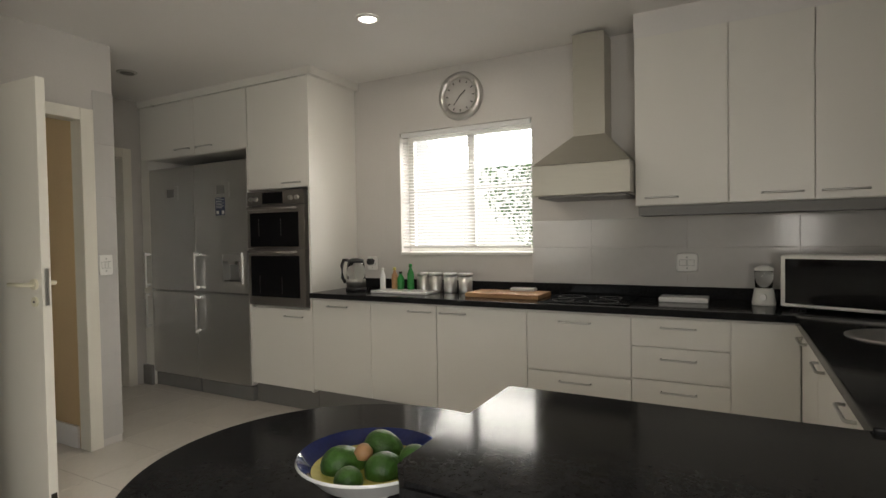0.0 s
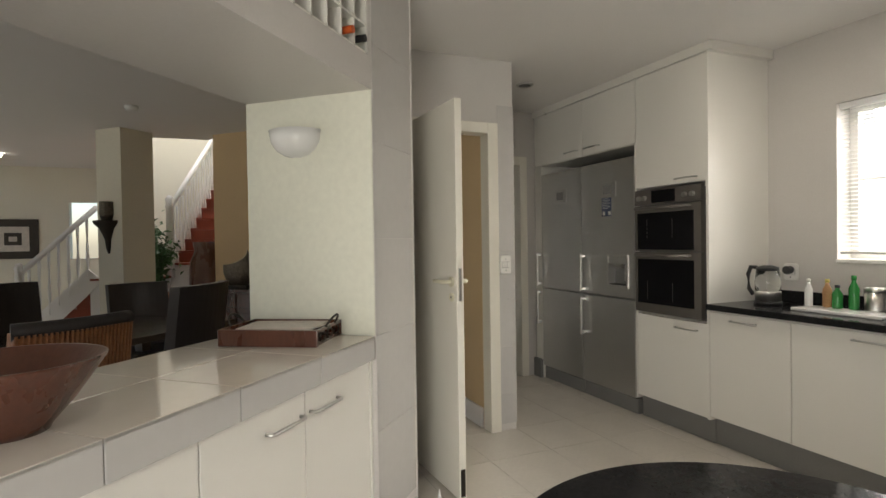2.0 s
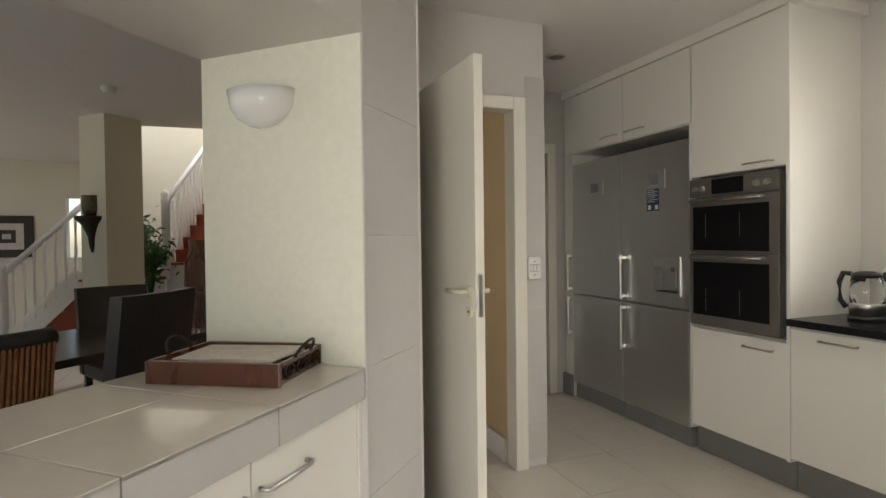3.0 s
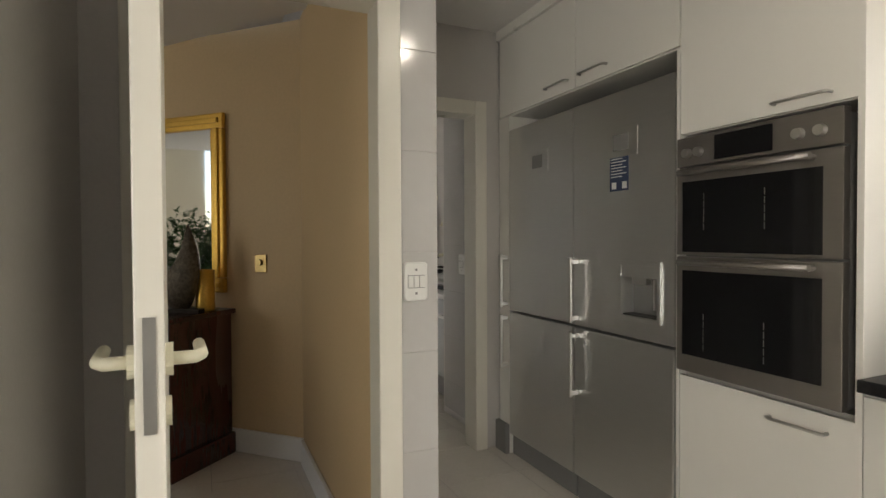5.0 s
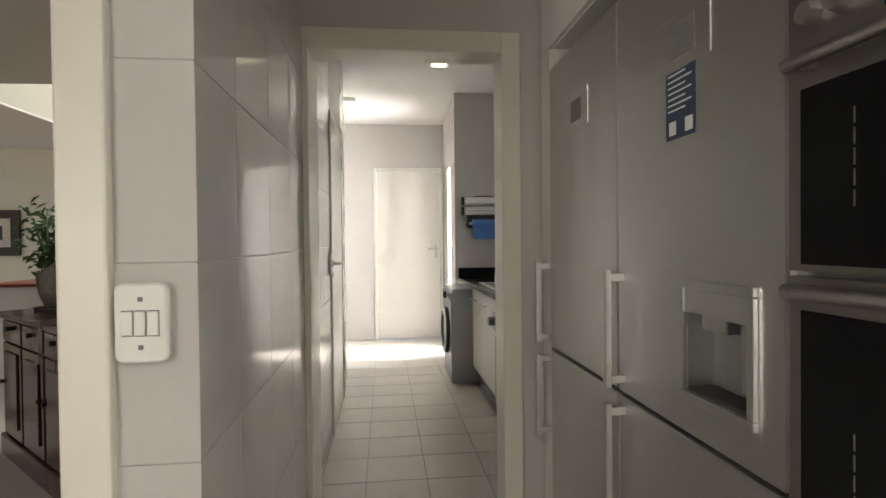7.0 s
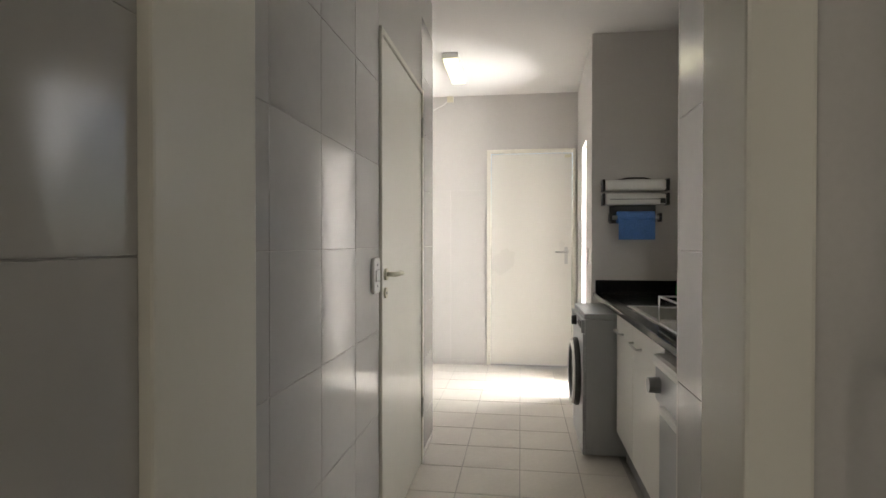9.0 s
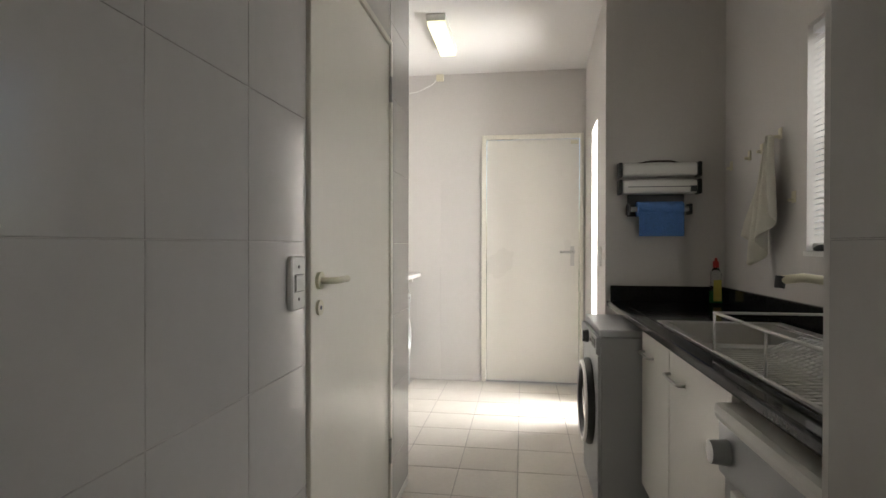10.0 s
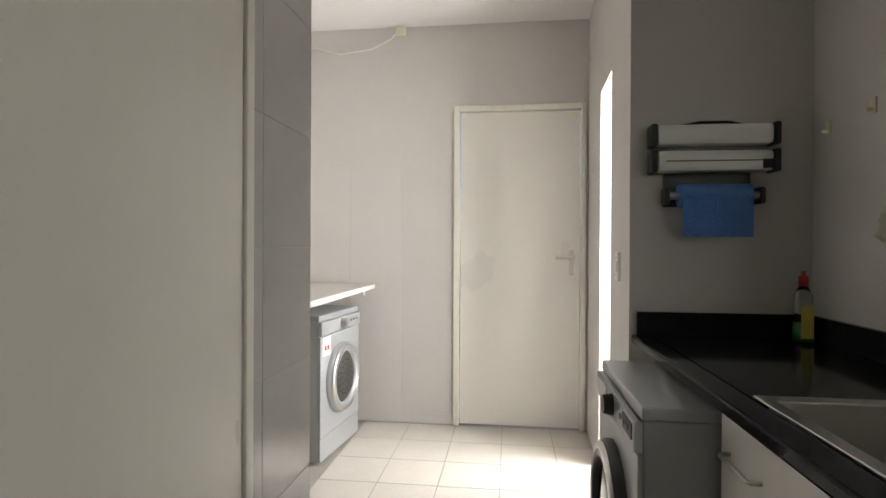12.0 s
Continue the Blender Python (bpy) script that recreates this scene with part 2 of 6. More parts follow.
DIAG = Matrix.Translation((-2.69, 0.835, 0)) @ Matrix.Rotation(radians(-42.5), 4, "Z")
# DIAG: local x runs along the serving counter towards the added unseen opening, local y points into the kitchen

CZ, DZ, LZ = 2.72, 2.72, 3.0

# ---- large structure ----
setting("floor_slab", B(-13, 3, -9, 6, -0.3, -0.006), GROUT, "grey grouted floor bed under the tiles", "floor")
setting("ground", B(-60, 60, -60, 60, -0.5, -0.31), LAWN, "green lawn outside the house", "ground")


def wall(name, mtl, label, *boxes):
    bm = bmesh.new()
    for b in boxes:
        box(bm, *b)
    return setting(name, bm, mtl, label, "wall")


# kitchen window wall with its opening
wall("wall_window", WALL, "smooth grey painted kitchen wall round a window",
     (-2.97, -2.50, 3.88, 4.1, 0, CZ), (-1.33, 1.15, 3.88, 4.1, 0, CZ), (-2.50, -1.33, 3.88, 4.1, 0, 1.225), (-2.50, -1.33, 3.88, 4.1, 2.235, CZ))
wall("wall_behind_tall_units", WALL, "plain grey wall behind the tall kitchen units", (-5.4, -2.97, 3.9, 4.1, 0, CZ))
wall("wall_kitchen_right", WALL, "grey kitchen wall beside the sink run with an added unseen opening for light", 
     (0.95, 1.15, -0.5, 3.88, 0, CZ), (0.95, 1.15, -3.1, -2.4, 0, CZ), (0.95, 1.15, -2.4, -0.5, 2.3, CZ))
wall("wall_kitchen_end", WALL, "plain grey kitchen end wall", (-0.85, 0.95, -3.1, -2.9, 0, CZ))
# diagonal serving wall: column, header, jamb
bm = bmesh.new()
box(bm, -0.46, 0.0, -0.705, 0.0, 0, CZ, m=DIAG)
setting("wall_serving_column", bm, WALL, "grey painted column beside the serving hatch", "wall")
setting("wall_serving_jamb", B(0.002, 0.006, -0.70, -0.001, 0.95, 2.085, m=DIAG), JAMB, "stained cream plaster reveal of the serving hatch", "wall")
bm = bmesh.new()
box(bm, 0.0, 2.6, -0.705, 0.0, 2.085, 2.235, m=DIAG)
box(bm, 0.0, 2.6, -0.705, -0.30, 2.235, CZ, m=DIAG)
box(bm, 0.0, 0.03, -0.30, 0.0, 2.235, CZ, m=DIAG)
box(bm, 1.15, 2.6, -0.30, 0.0, 2.235, CZ, m=DIAG)
box(bm, 0.03, 1.15, -0.30, 0.0, 2.62, CZ, m=DIAG)
setting("wall_serving_header", bm, WALL, "deep grey bulkhead above the serving hatch", "wall")
bm = bmesh.new()
box(bm, 2.6, 2.9, -0.705, 0.0, 0, CZ, m=DIAG)
setting("wall_serving_end", bm, WALL, "grey wall at the end of the serving hatch", "wall")
wall("wall_kitchen_back", WALL, "plain grey wall behind the walker", (-0.9, -0.75, -3.1, -1.1, 0, CZ))
# door wall with the passage door
DY0, DY1, DTOP = 1.335, 2.02, 2.17
bm = bmesh.new()
box(bm, -3.91, -3.822, DY1 + 0.02, 2.243, 0, CZ)
box(bm, -3.91, -3.822, DY0 - 0.03, DY1 + 0.02, DTOP + 0.01, CZ)
box(bm, -3.91, -3.822, 1.0, DY0 - 0.03, 0, CZ)
box(bm, -3.822, -3.02, 1.0, 1.15, 0, CZ)
setting("wall_passage_door", bm, WALL, "grey gloss wall with a doorway to the dining room", "wall")
wall("wall_corridor", WALL, "grey wall along the corridor to the scullery", (-5.16, -3.91, 2.08, 2.243, 0, CZ))
# scullery door wall
bm = bmesh.new()
box(bm, -5.30, -5.16, 2.08, 2.25, 0, LZ)
box(bm, -5.30, -5.16, 3.15, 3.95, 0, LZ)
box(bm, -5.30, -5.16, 2.25, 3.15, 2.18, LZ)
setting("wall_scullery_door", bm, WALL, "grey painted wall round the scullery doorway", "wall")
# scullery
bm = bmesh.new()
box(bm, -6.72, -5.30, 2.04, 2.20, 0, LZ)
box(bm, -7.72, -6.72, 2.04, 2.20, 2.26, LZ)
box(bm, -8.16, -7.72, 2.04, 2.20, 0, LZ)
box(bm, -8.16, -8.0, 1.0, 2.04, 0, LZ)
setting("wall_scullery_left", bm, WALL, "grey wall of the scullery with a closed door", "wall")
wall("wall_laundry_back", WALL, "pale grey laundry wall behind the dryer", (-10.7, -8.0, 0.93, 1.05, 0, LZ))
wall("wall_laundry_end", WALL, "pale grey end wall with an exterior door",
     (-10.67, -10.52, 1.05, 2.46, 0, LZ), (-10.67, -10.52, 3.40, 3.62, 0, LZ), (-10.67, -10.52, 2.46, 3.40, 2.36, LZ))
bm = bmesh.new()
prism(bm, [(-10.52, 3.44), (-9.85, 3.416), (-9.85, 3.60), (-10.52, 3.60)], 0, LZ)
prism(bm, [(-9.40, 3.40), (-8.85, 3.38), (-8.85, 3.60), (-9.40, 3.60)], 0, LZ)
prism(bm, [(-9.85, 3.416), (-9.40, 3.40), (-9.40, 3.60), (-9.85, 3.60)], 2.26, LZ)
setting("wall_yard_door", bm, WALL, "white reveal wall with the open yard doorway", "wall")
wall("wall_foil", WALL, "grey painted wall at the end of the sink counter", (-9.0, -8.85, 3.60, 4.12, 0, LZ))
wall("wall_scullery_window", WALL, "grey painted wall round the scullery window",
     (-9.0, -7.85, 4.12, 4.3, 0, LZ), (-6.65, -5.16, 4.12, 4.3, 0, LZ), (-7.85, -6.65, 4.12, 4.3, 0, 1.27), (-7.85, -6.65, 4.12, 4.3, 2.30, LZ))
wall("wall_stub", WALL, "grey wall stub beside the dishwasher", (-5.99, -5.30, 3.25, 4.12, 0, LZ))
# dining and living rooms
bm = bmesh.new()
prism(bm, [(-5.45, 2.04), (-7.33, 0.16), (-7.51, 0.30), (-5.63, 2.18)], 0, DZ)
setting("wall_mirror", bm, OCHRE, "warm ochre painted dining room wall", "wall")
wall("wall_dining_back", OCHRE, "warm ochre wall beside the passage door", (-5.47, -3.915, 2.035, 2.078, 0, DZ))
bm = bmesh.new()
prism(bm, [(-7.16, -0.78), (-7.45, -0.49), (-7.73, -0.77), (-7.44, -1.06)], 0, DZ)
setting("dining_column", bm, CREAM, "cream square column standing on its corner", "column")
wall("wall_living_far", CREAM, "cream far wall of the living room with a small window",
     (-11.2, -11.0, -8.2, -2.07, 0, 5.4), (-11.2, -11.0, -1.6, 1.6, 0, 5.4), (-11.2, -11.0, -2.07, -1.6, 0, 1.18), (-11.2, -11.0, -2.07, -1.6, 2.13, 5.4))
wall("wall_living_end", CREAM, "cream end wall of the living room",
     (-11.0, -5.9, -8.2, -8.0, 0, 4.4), (-5.6, -2.5, -8.2, -8.0, 2.4, 4.4), (-2.5, -0.75, -8.2, -8.0, 0, 4.4))
wall("wall_living_right", CREAM, "cream living room wall opposite the stairs", (-0.95, -0.75, -8.0, -3.1, 0, 4.4))
wall("wall_stairwell", CREAM, "pale stairwell wall", (-11.0, -8.0, 0.80, 0.925, 0, 5.4))
setting("ceiling_kitchen", B(-5.16, 1.15, -3.1, 4.1, CZ, CZ + 0.15), CEIL, "smooth white kitchen ceiling", "ceiling")
setting("ceiling_scullery", B(-10.65, -5.16, 1.0, 4.4, LZ, LZ + 0.15), CEIL, "smooth white scullery ceiling", "ceiling")
bm = bmesh.new()
prism(bm, [(-5.165, 2.1), (-7.7, 0.1), (-7.75, -1.06), (-11.0, -1.06), (-11.0, -3.4), (-0.9, -3.4), (-0.9, -1.9), (-3.0, -0.5), (-3.3, 0.45), (-3.45, 1.05), (-3.85, 1.05), (-3.85, 2.1)], DZ - 0.02, DZ - 0.002)
setting("ceiling_dining", bm, CEIL, "smooth cream dining room ceiling", "ceiling")
setting("ceiling_living", B(-11.2, -0.75, -8.2, 1.6, 5.4, 5.55), CEIL, "high white ceiling above the living room", "ceiling")
setting("wall_upper_storey", B(-7.75, -0.8, -3.5, -3.4, DZ - 0.02, 5.4), CEIL, "white upper storey wall", "wall")
# ---- doors, frames, windows ----
def doorframe(name, boxes, label):
    root = thing(name, (boxes[0][0], boxes[0][2], 0), label, "door frame", kind="structure")
    for b, n in zip(boxes, ("jamb", "jamb", "head")):
        part(n, B(*b, bev=0.006), DOORP, root)
    return root


doorframe("door_frame_1", [(-3.925, -3.80, DY1, DY1 + 0.085, 0, DTOP + 0.08), (-3.925, -3.80, DY0 - 0.085, DY0, 0, DTOP + 0.08), (-3.925, -3.80, DY0, DY1, DTOP, DTOP + 0.08)], "cream painted frame of the passage doorway")
doorframe("door_frame_2", [(-5.31, -5.14, 3.10, 3.185, 0, 2.25), (-5.46, -5.14, 2.19, 2.27, 0, 2.25), (-5.31, -5.14, 2.27, 3.10, 2.16, 2.25)], "cream painted frame of the scullery doorway")
doorframe("door_frame_3", [(-7.735, -7.695, 2.03, 2.215, 0, 2.28), (-6.732, -6.705, 2.03, 2.215, 0, 2.28), (-7.695, -6.732, 2.03, 2.215, 2.25, 2.28)], "cream painted frame of the closed scullery door")
doorframe("door_frame_4", [(-10.54, -10.50, 2.44, 2.485, 0, 2.38), (-10.54, -10.50, 3.385, 3.42, 0, 2.38), (-10.54, -10.50, 2.485, 3.385, 2.335, 2.38)], "white frame of the exterior door")


def lever(parent, at, along, out, mtl, plate=True):
    """A lever handle on a rosette, with a keyhole plate below."""
    at, along, out = Vector(at), Vector(along).normalized(), Vector(out).normalized()
    h = part("door_handle", tube(bmesh.new(), [at, at + out * 0.045, at + out * 0.055 + along * 0.02, at + out * 0.055 + along * 0.12], 0.011, 10), mtl, parent, "lever door handle")
    part("rosette", cyl(bmesh.new(), at, at + out * 0.012, 0.027, seg=20), mtl, h)
    if plate:
        k = at - Vector((0, 0, 0.085))
        part("keyhole_plate", cyl(bmesh.new(), k, k + out * 0.009, 0.024, seg=20), mtl, h)
        part("keyhole", cyl(bmesh.new(), k + out * 0.0088, k + out * 0.0098, 0.007, seg=10), BLACK, h)


# open passage door
HM = Matrix.Translation((-3.795, 1.325, 0)) @ Matrix.Rotation(radians(2.6), 4, "Z")
d = thing("door_1", (-3.795, 1.325, 0), "cream painted flush door standing open at right angles", "door", kind="structure")
part("leaf", B(0.01, 0.855, 0.0, 0.042, 0.012, DTOP - 0.01, bev=0.003, m=HM), DOORP, d)
part("lock_plate", B(0.854, 0.8585, 0.012, 0.030, 1.055, 1.235, m=HM), CHROME, d, "dull steel lock plate")
part("flush_bolt", B(0.854, 0.859, 0.008, 0.034, 0.03, 0.13, m=HM), IRON, d, "dark steel flush bolt")
lever(d, HM @ Vector((0.80, 0.0, 1.158)), HM.to_3x3() @ Vector((-1, 0, 0)), HM.to_3x3() @ Vector((0, -1, 0)), IVORY)
lever(d, HM @ Vector((0.80, 0.042, 1.158)), HM.to_3x3() @ Vector((-1, 0, 0)), HM.to_3x3() @ Vector((0, 1, 0)), IVORY)
for z in (0.3, 1.1, 1.9):
    part("hinge", cyl(bmesh.new(), (-3.79, 1.318, z), (-3.79, 1.318, z + 0.1), 0.008, seg=8), IRON, d)

d = thing("door_2", (-7.2, 2.17, 0), "cream gloss flush door, closed, in the scullery wall", "door", kind="structure")
part("leaf", B(-7.692, -6.735, 2.165, 2.205, 0.01, 2.247, bev=0.003), DOORP, d)
lever(d, (-6.79, 2.205, 1.185), (-1, 0, 0), (0, 1, 0), IVORY)
for z in (0.25, 1.98):
    part("hinge", cyl(bmesh.new(), (-7.694, 2.215, z), (-7.694, 2.215, z + 0.12), 0.008, seg=8), CHROME, d)
d = thing("door_3", (-10.52, 2.93, 0), "white painted flush exterior door, closed", "door", kind="structure")
part("leaf", B(-10.57, -10.522, 2.49, 3.38, 0.012, 2.33, bev=0.003), WHITE, d)
part("lock_plate", B(-10.522, -10.516, 3.30, 3.335, 1.10, 1.29), CHROME, d)
lever(d, (-10.516, 3.317, 1.235), (0, -1, 0), (1, 0, 0), CHROME, False)
part("closer", B(-10.522, -10.505, 3.30, 3.37, 2.28, 2.31), IVORY, d)


def window(name, axis, x0, x1, y, z0, z1, mull, label, transom=0.5):
    w = thing(name, ((x0 + x1) / 2, y, z0), label, "window", kind="structure")
    f = bmesh.new()
    for b in ((x0, x1, z0, z0 + 0.05), (x0, x1, z1 - 0.05, z1), (x0, x0 + 0.05, z0 + 0.05, z1 - 0.05), (x1 - 0.05, x1, z0 + 0.05, z1 - 0.05)):
        box(f, b[0], b[1], y, y + 0.05, b[2], b[3])
    part("window_frame", f, PLASTIC, w)
    part("mullion", B(mull - 0.03, mull + 0.03, y + 0.002, y + 0.048, z0 + 0.05, z1 - 0.05), PLASTIC, w)
    zt = z0 + (z1 - z0) * transom
    for a, b in ((x0 + 0.05, mull - 0.03), (mull + 0.03, x1 - 0.05)):
        part("transom", B(a, b, y + 0.008, y + 0.04, zt - 0.012, zt + 0.012), PLASTIC, w)
        for c, e in ((z0 + 0.05, zt - 0.012), (zt + 0.012, z1 - 0.05)):
            p = part("pane", B(a, b, y + 0.020, y + 0.024, c, e), GLASS, w)
            p.visible_shadow = False
    return w


def blind(name, x0, x1, y, z0, z1, pitch, tilt, label, x_tilt=0):
    b = thing(name, ((x0 + x1) / 2, y, z1), label, "blind")
    part("head_rail", B(x0, x1, y - 0.018, y + 0.018, z1 - 0.035, z1, bev=0.003), BLIND, b)
    n = int((z1 - z0 - 0.06) / pitch)
    first = None
    for i in range(n):
        z = z1 - 0.05 - i * pitch
        if first is None:
            first = part("slat", B(x0, x1, -0.0115, 0.0115, -0.0005, 0.0005, m=Matrix.Translation((0, y, z)) @ Matrix.Rotation(radians(tilt), 4, "X")), BLIND, b)
        else:
            s = first.copy()
            scene.collection.objects.link(s)
            s.location = (0, 0, -i * pitch * U)
    part("bottom_rail", B(x0, x1, y - 0.014, y + 0.014, z0, z0 + 0.018, bev=0.002), PLASTIC, b)
    for x in (x0 + 0.12, (x0 + x1) / 2, x1 - 0.12):
        part("cord", cyl(bmesh.new(), (x, y - 0.013, z0 + 0.01), (x, y - 0.013, z1 - 0.03), 0.0015, seg=6), PLASTIC, b)
    return b


window("window_1", "x", -2.50, -1.33, 4.02, 1.225, 2.235, -1.90, "white framed kitchen window with small panes", 0.52)
setting("window_sill_1", B(-2.50, -1.33, 3.865, 4.02, 1.205, 1.228, bev=0.004), PLASTIC, "white window sill", "sill")
blind("venetian_blind", -2.485, -1.345, 3.90, 1.26, 2.23, 0.026, 22, "white venetian blind with open slats at the kitchen window")
window("window_2", "x", -7.85, -6.65, 4.23, 1.27, 2.30, -7.2, "white framed scullery window")
setting("window_sill_2", B(-7.85, -6.65, 4.105, 4.23, 1.25, 1.273, bev=0.004), PLASTIC, "white scullery window sill", "sill")
blind("venetian_blind", -7.83, -6.67, 4.15, 1.29, 2.29, 0.027, 28, "white venetian blind half closed at the scullery window")

# ---- outdoors beyond the windows ----
# sunlit white backdrop, added so the window view burns out to white
h = thing("window_backdrop", (-3.5, 9.0, -0.31), "white backdrop wall added to fill the kitchen window with brightness", "house")
part("wall", B(-9.0, 0.5, 9.0, 9.4, -0.31, 4.2), BACKDROP, h)
part("roof", B(-9.1, 0.6, 8.9, 9.6, 4.2, 4.35), BACKDROP, h)


def tree(at, height, spread, seed):
    rnd = random.Random(seed)
    t = thing("garden_tree", at, "leafy green garden tree outside the window", "tree")
    x, y, z = at
    tr = bmesh.new()
    cyl(tr, (x, y, z), (x + 0.05, y, z + height * 0.6), 0.10, 0.05, 10)
    for k in range(6):
        a = k * 1.1
        cyl(tr, (x + 0.03, y, z + height * 0.45), (x + spread * 0.6 * math.cos(a), y + spread * 0.6 * math.sin(a), z + height * (0.65 + 0.05 * k)), 0.04, 0.012, 6)
    part("trunk", tr, SOIL, t)
    verts, faces = [], []
    for _ in range(7000):
        a, u, w = rnd.uniform(0, 6.28), rnd.random() ** 0.5, rnd.uniform(-1, 1)
        rad = spread * u * math.sqrt(max(0.05, 1 - w * w)) * (0.8 + 0.3 * math.sin(3 * a + seed))
        c = Vector((rad * math.cos(a), rad * math.sin(a), height * 0.72 + w * height * 0.36))
        q = Euler((rnd.uniform(0, 6), rnd.uniform(0, 6), rnd.uniform(0, 6))).to_matrix()
        s = rnd.uniform(0.025, 0.06)
        n = len(verts)
        for v in ((-s, 0, 0), (0, -s * 0.4, 0.01), (s, 0, 0), (0, s * 0.4, 0.01)):
            verts.append((q @ Vector(v) + c) * U)
        faces.append((n, n + 1, n + 2, n + 3))
    me = bpy.data.meshes.new("crown")
    me.from_pydata(verts, [], faces)
    me.materials.append(LEAF)
    o = new("crown", me)
    o.parent = t
    return t


tree((-1.9, 7.0, -0.31), 3.8, 1.1, 3)


# ---- kitchen units ----
def panel(root, x0, x1, z0, z1, y=3.28, grip=None, gx=None, name="door"):
    p = part(name, B(x0 + 0.003, x1 - 0.003, y, y + 0.018, z0 + 0.003, z1 - 0.003, bev=0.0025), WHITE, root)
    if grip:
        z = grip
        handle(p, (gx[0], y, z), (gx[1], y, z), (0, -0.028, 0))
    return p


FY = 3.298
u = thing("fridge_housing", (-4.35, 3.6, 0), "white tall housing around a double fridge with cupboards above", "cabinet")
part("side_panel", B(-5.14, -5.02, 3.28, 3.88, 0, 2.14), WHITE, u)
part("side_panel", B(-3.672, -3.656, 3.28, 3.88, 0.1, 2.14), WHITE, u)
part("back_panel", B(-5.02, -3.672, 3.84, 3.88, 0, 2.14), DARKGAP, u)
part("carcass", B(-5.14, -3.656, FY, 3.88, 2.142, 2.60), WHITE, u)
part("plinth", B(-5.15, -5.02, 3.25, 3.28, 0, 0.14), KICK, u)
panel(u, -5.14, -4.34, 2.145, 2.655, grip=2.205, gx=(-4.60, -4.405))
panel(u, -4.34, -3.66, 2.145, 2.655, grip=2.205, gx=(-4.30, -4.10))
u = thing("oven_housing", (-3.33, 3.6, 0), "white tall housing for a double oven", "cabinet")
part("carcass", B(-3.652, -2.99, FY + 0.03, 3.88, 0.12, 0.79), WHITE, u)
part("carcass", B(-3.652, -2.99, FY, 3.88, 1.775, 2.60), WHITE, u)
part("back_panel", B(-3.652, -2.99, 3.86, 3.88, 0.79, 1.775), WHITE, u)
part("side_panel", B(-2.99, -2.97, 3.28, 3.88, 0.12, 2.655), WHITE, u)
part("plinth", B(-3.655, -2.97, 3.33, 3.36, 0, 0.12), KICK, u)
panel(u, -3.655, -2.985, 1.775, 2.655, grip=1.812, gx=(-3.25, -3.065))
panel(u, -3.655, -2.985, 0.125, 0.785, grip=0.722, gx=(-3.26, -3.07))
setting("cornice", B(-5.155, -2.925, 3.262, 3.88, 2.656, CZ, bev=0.004), WHITE, "white cornice strip above the tall units", "trim")


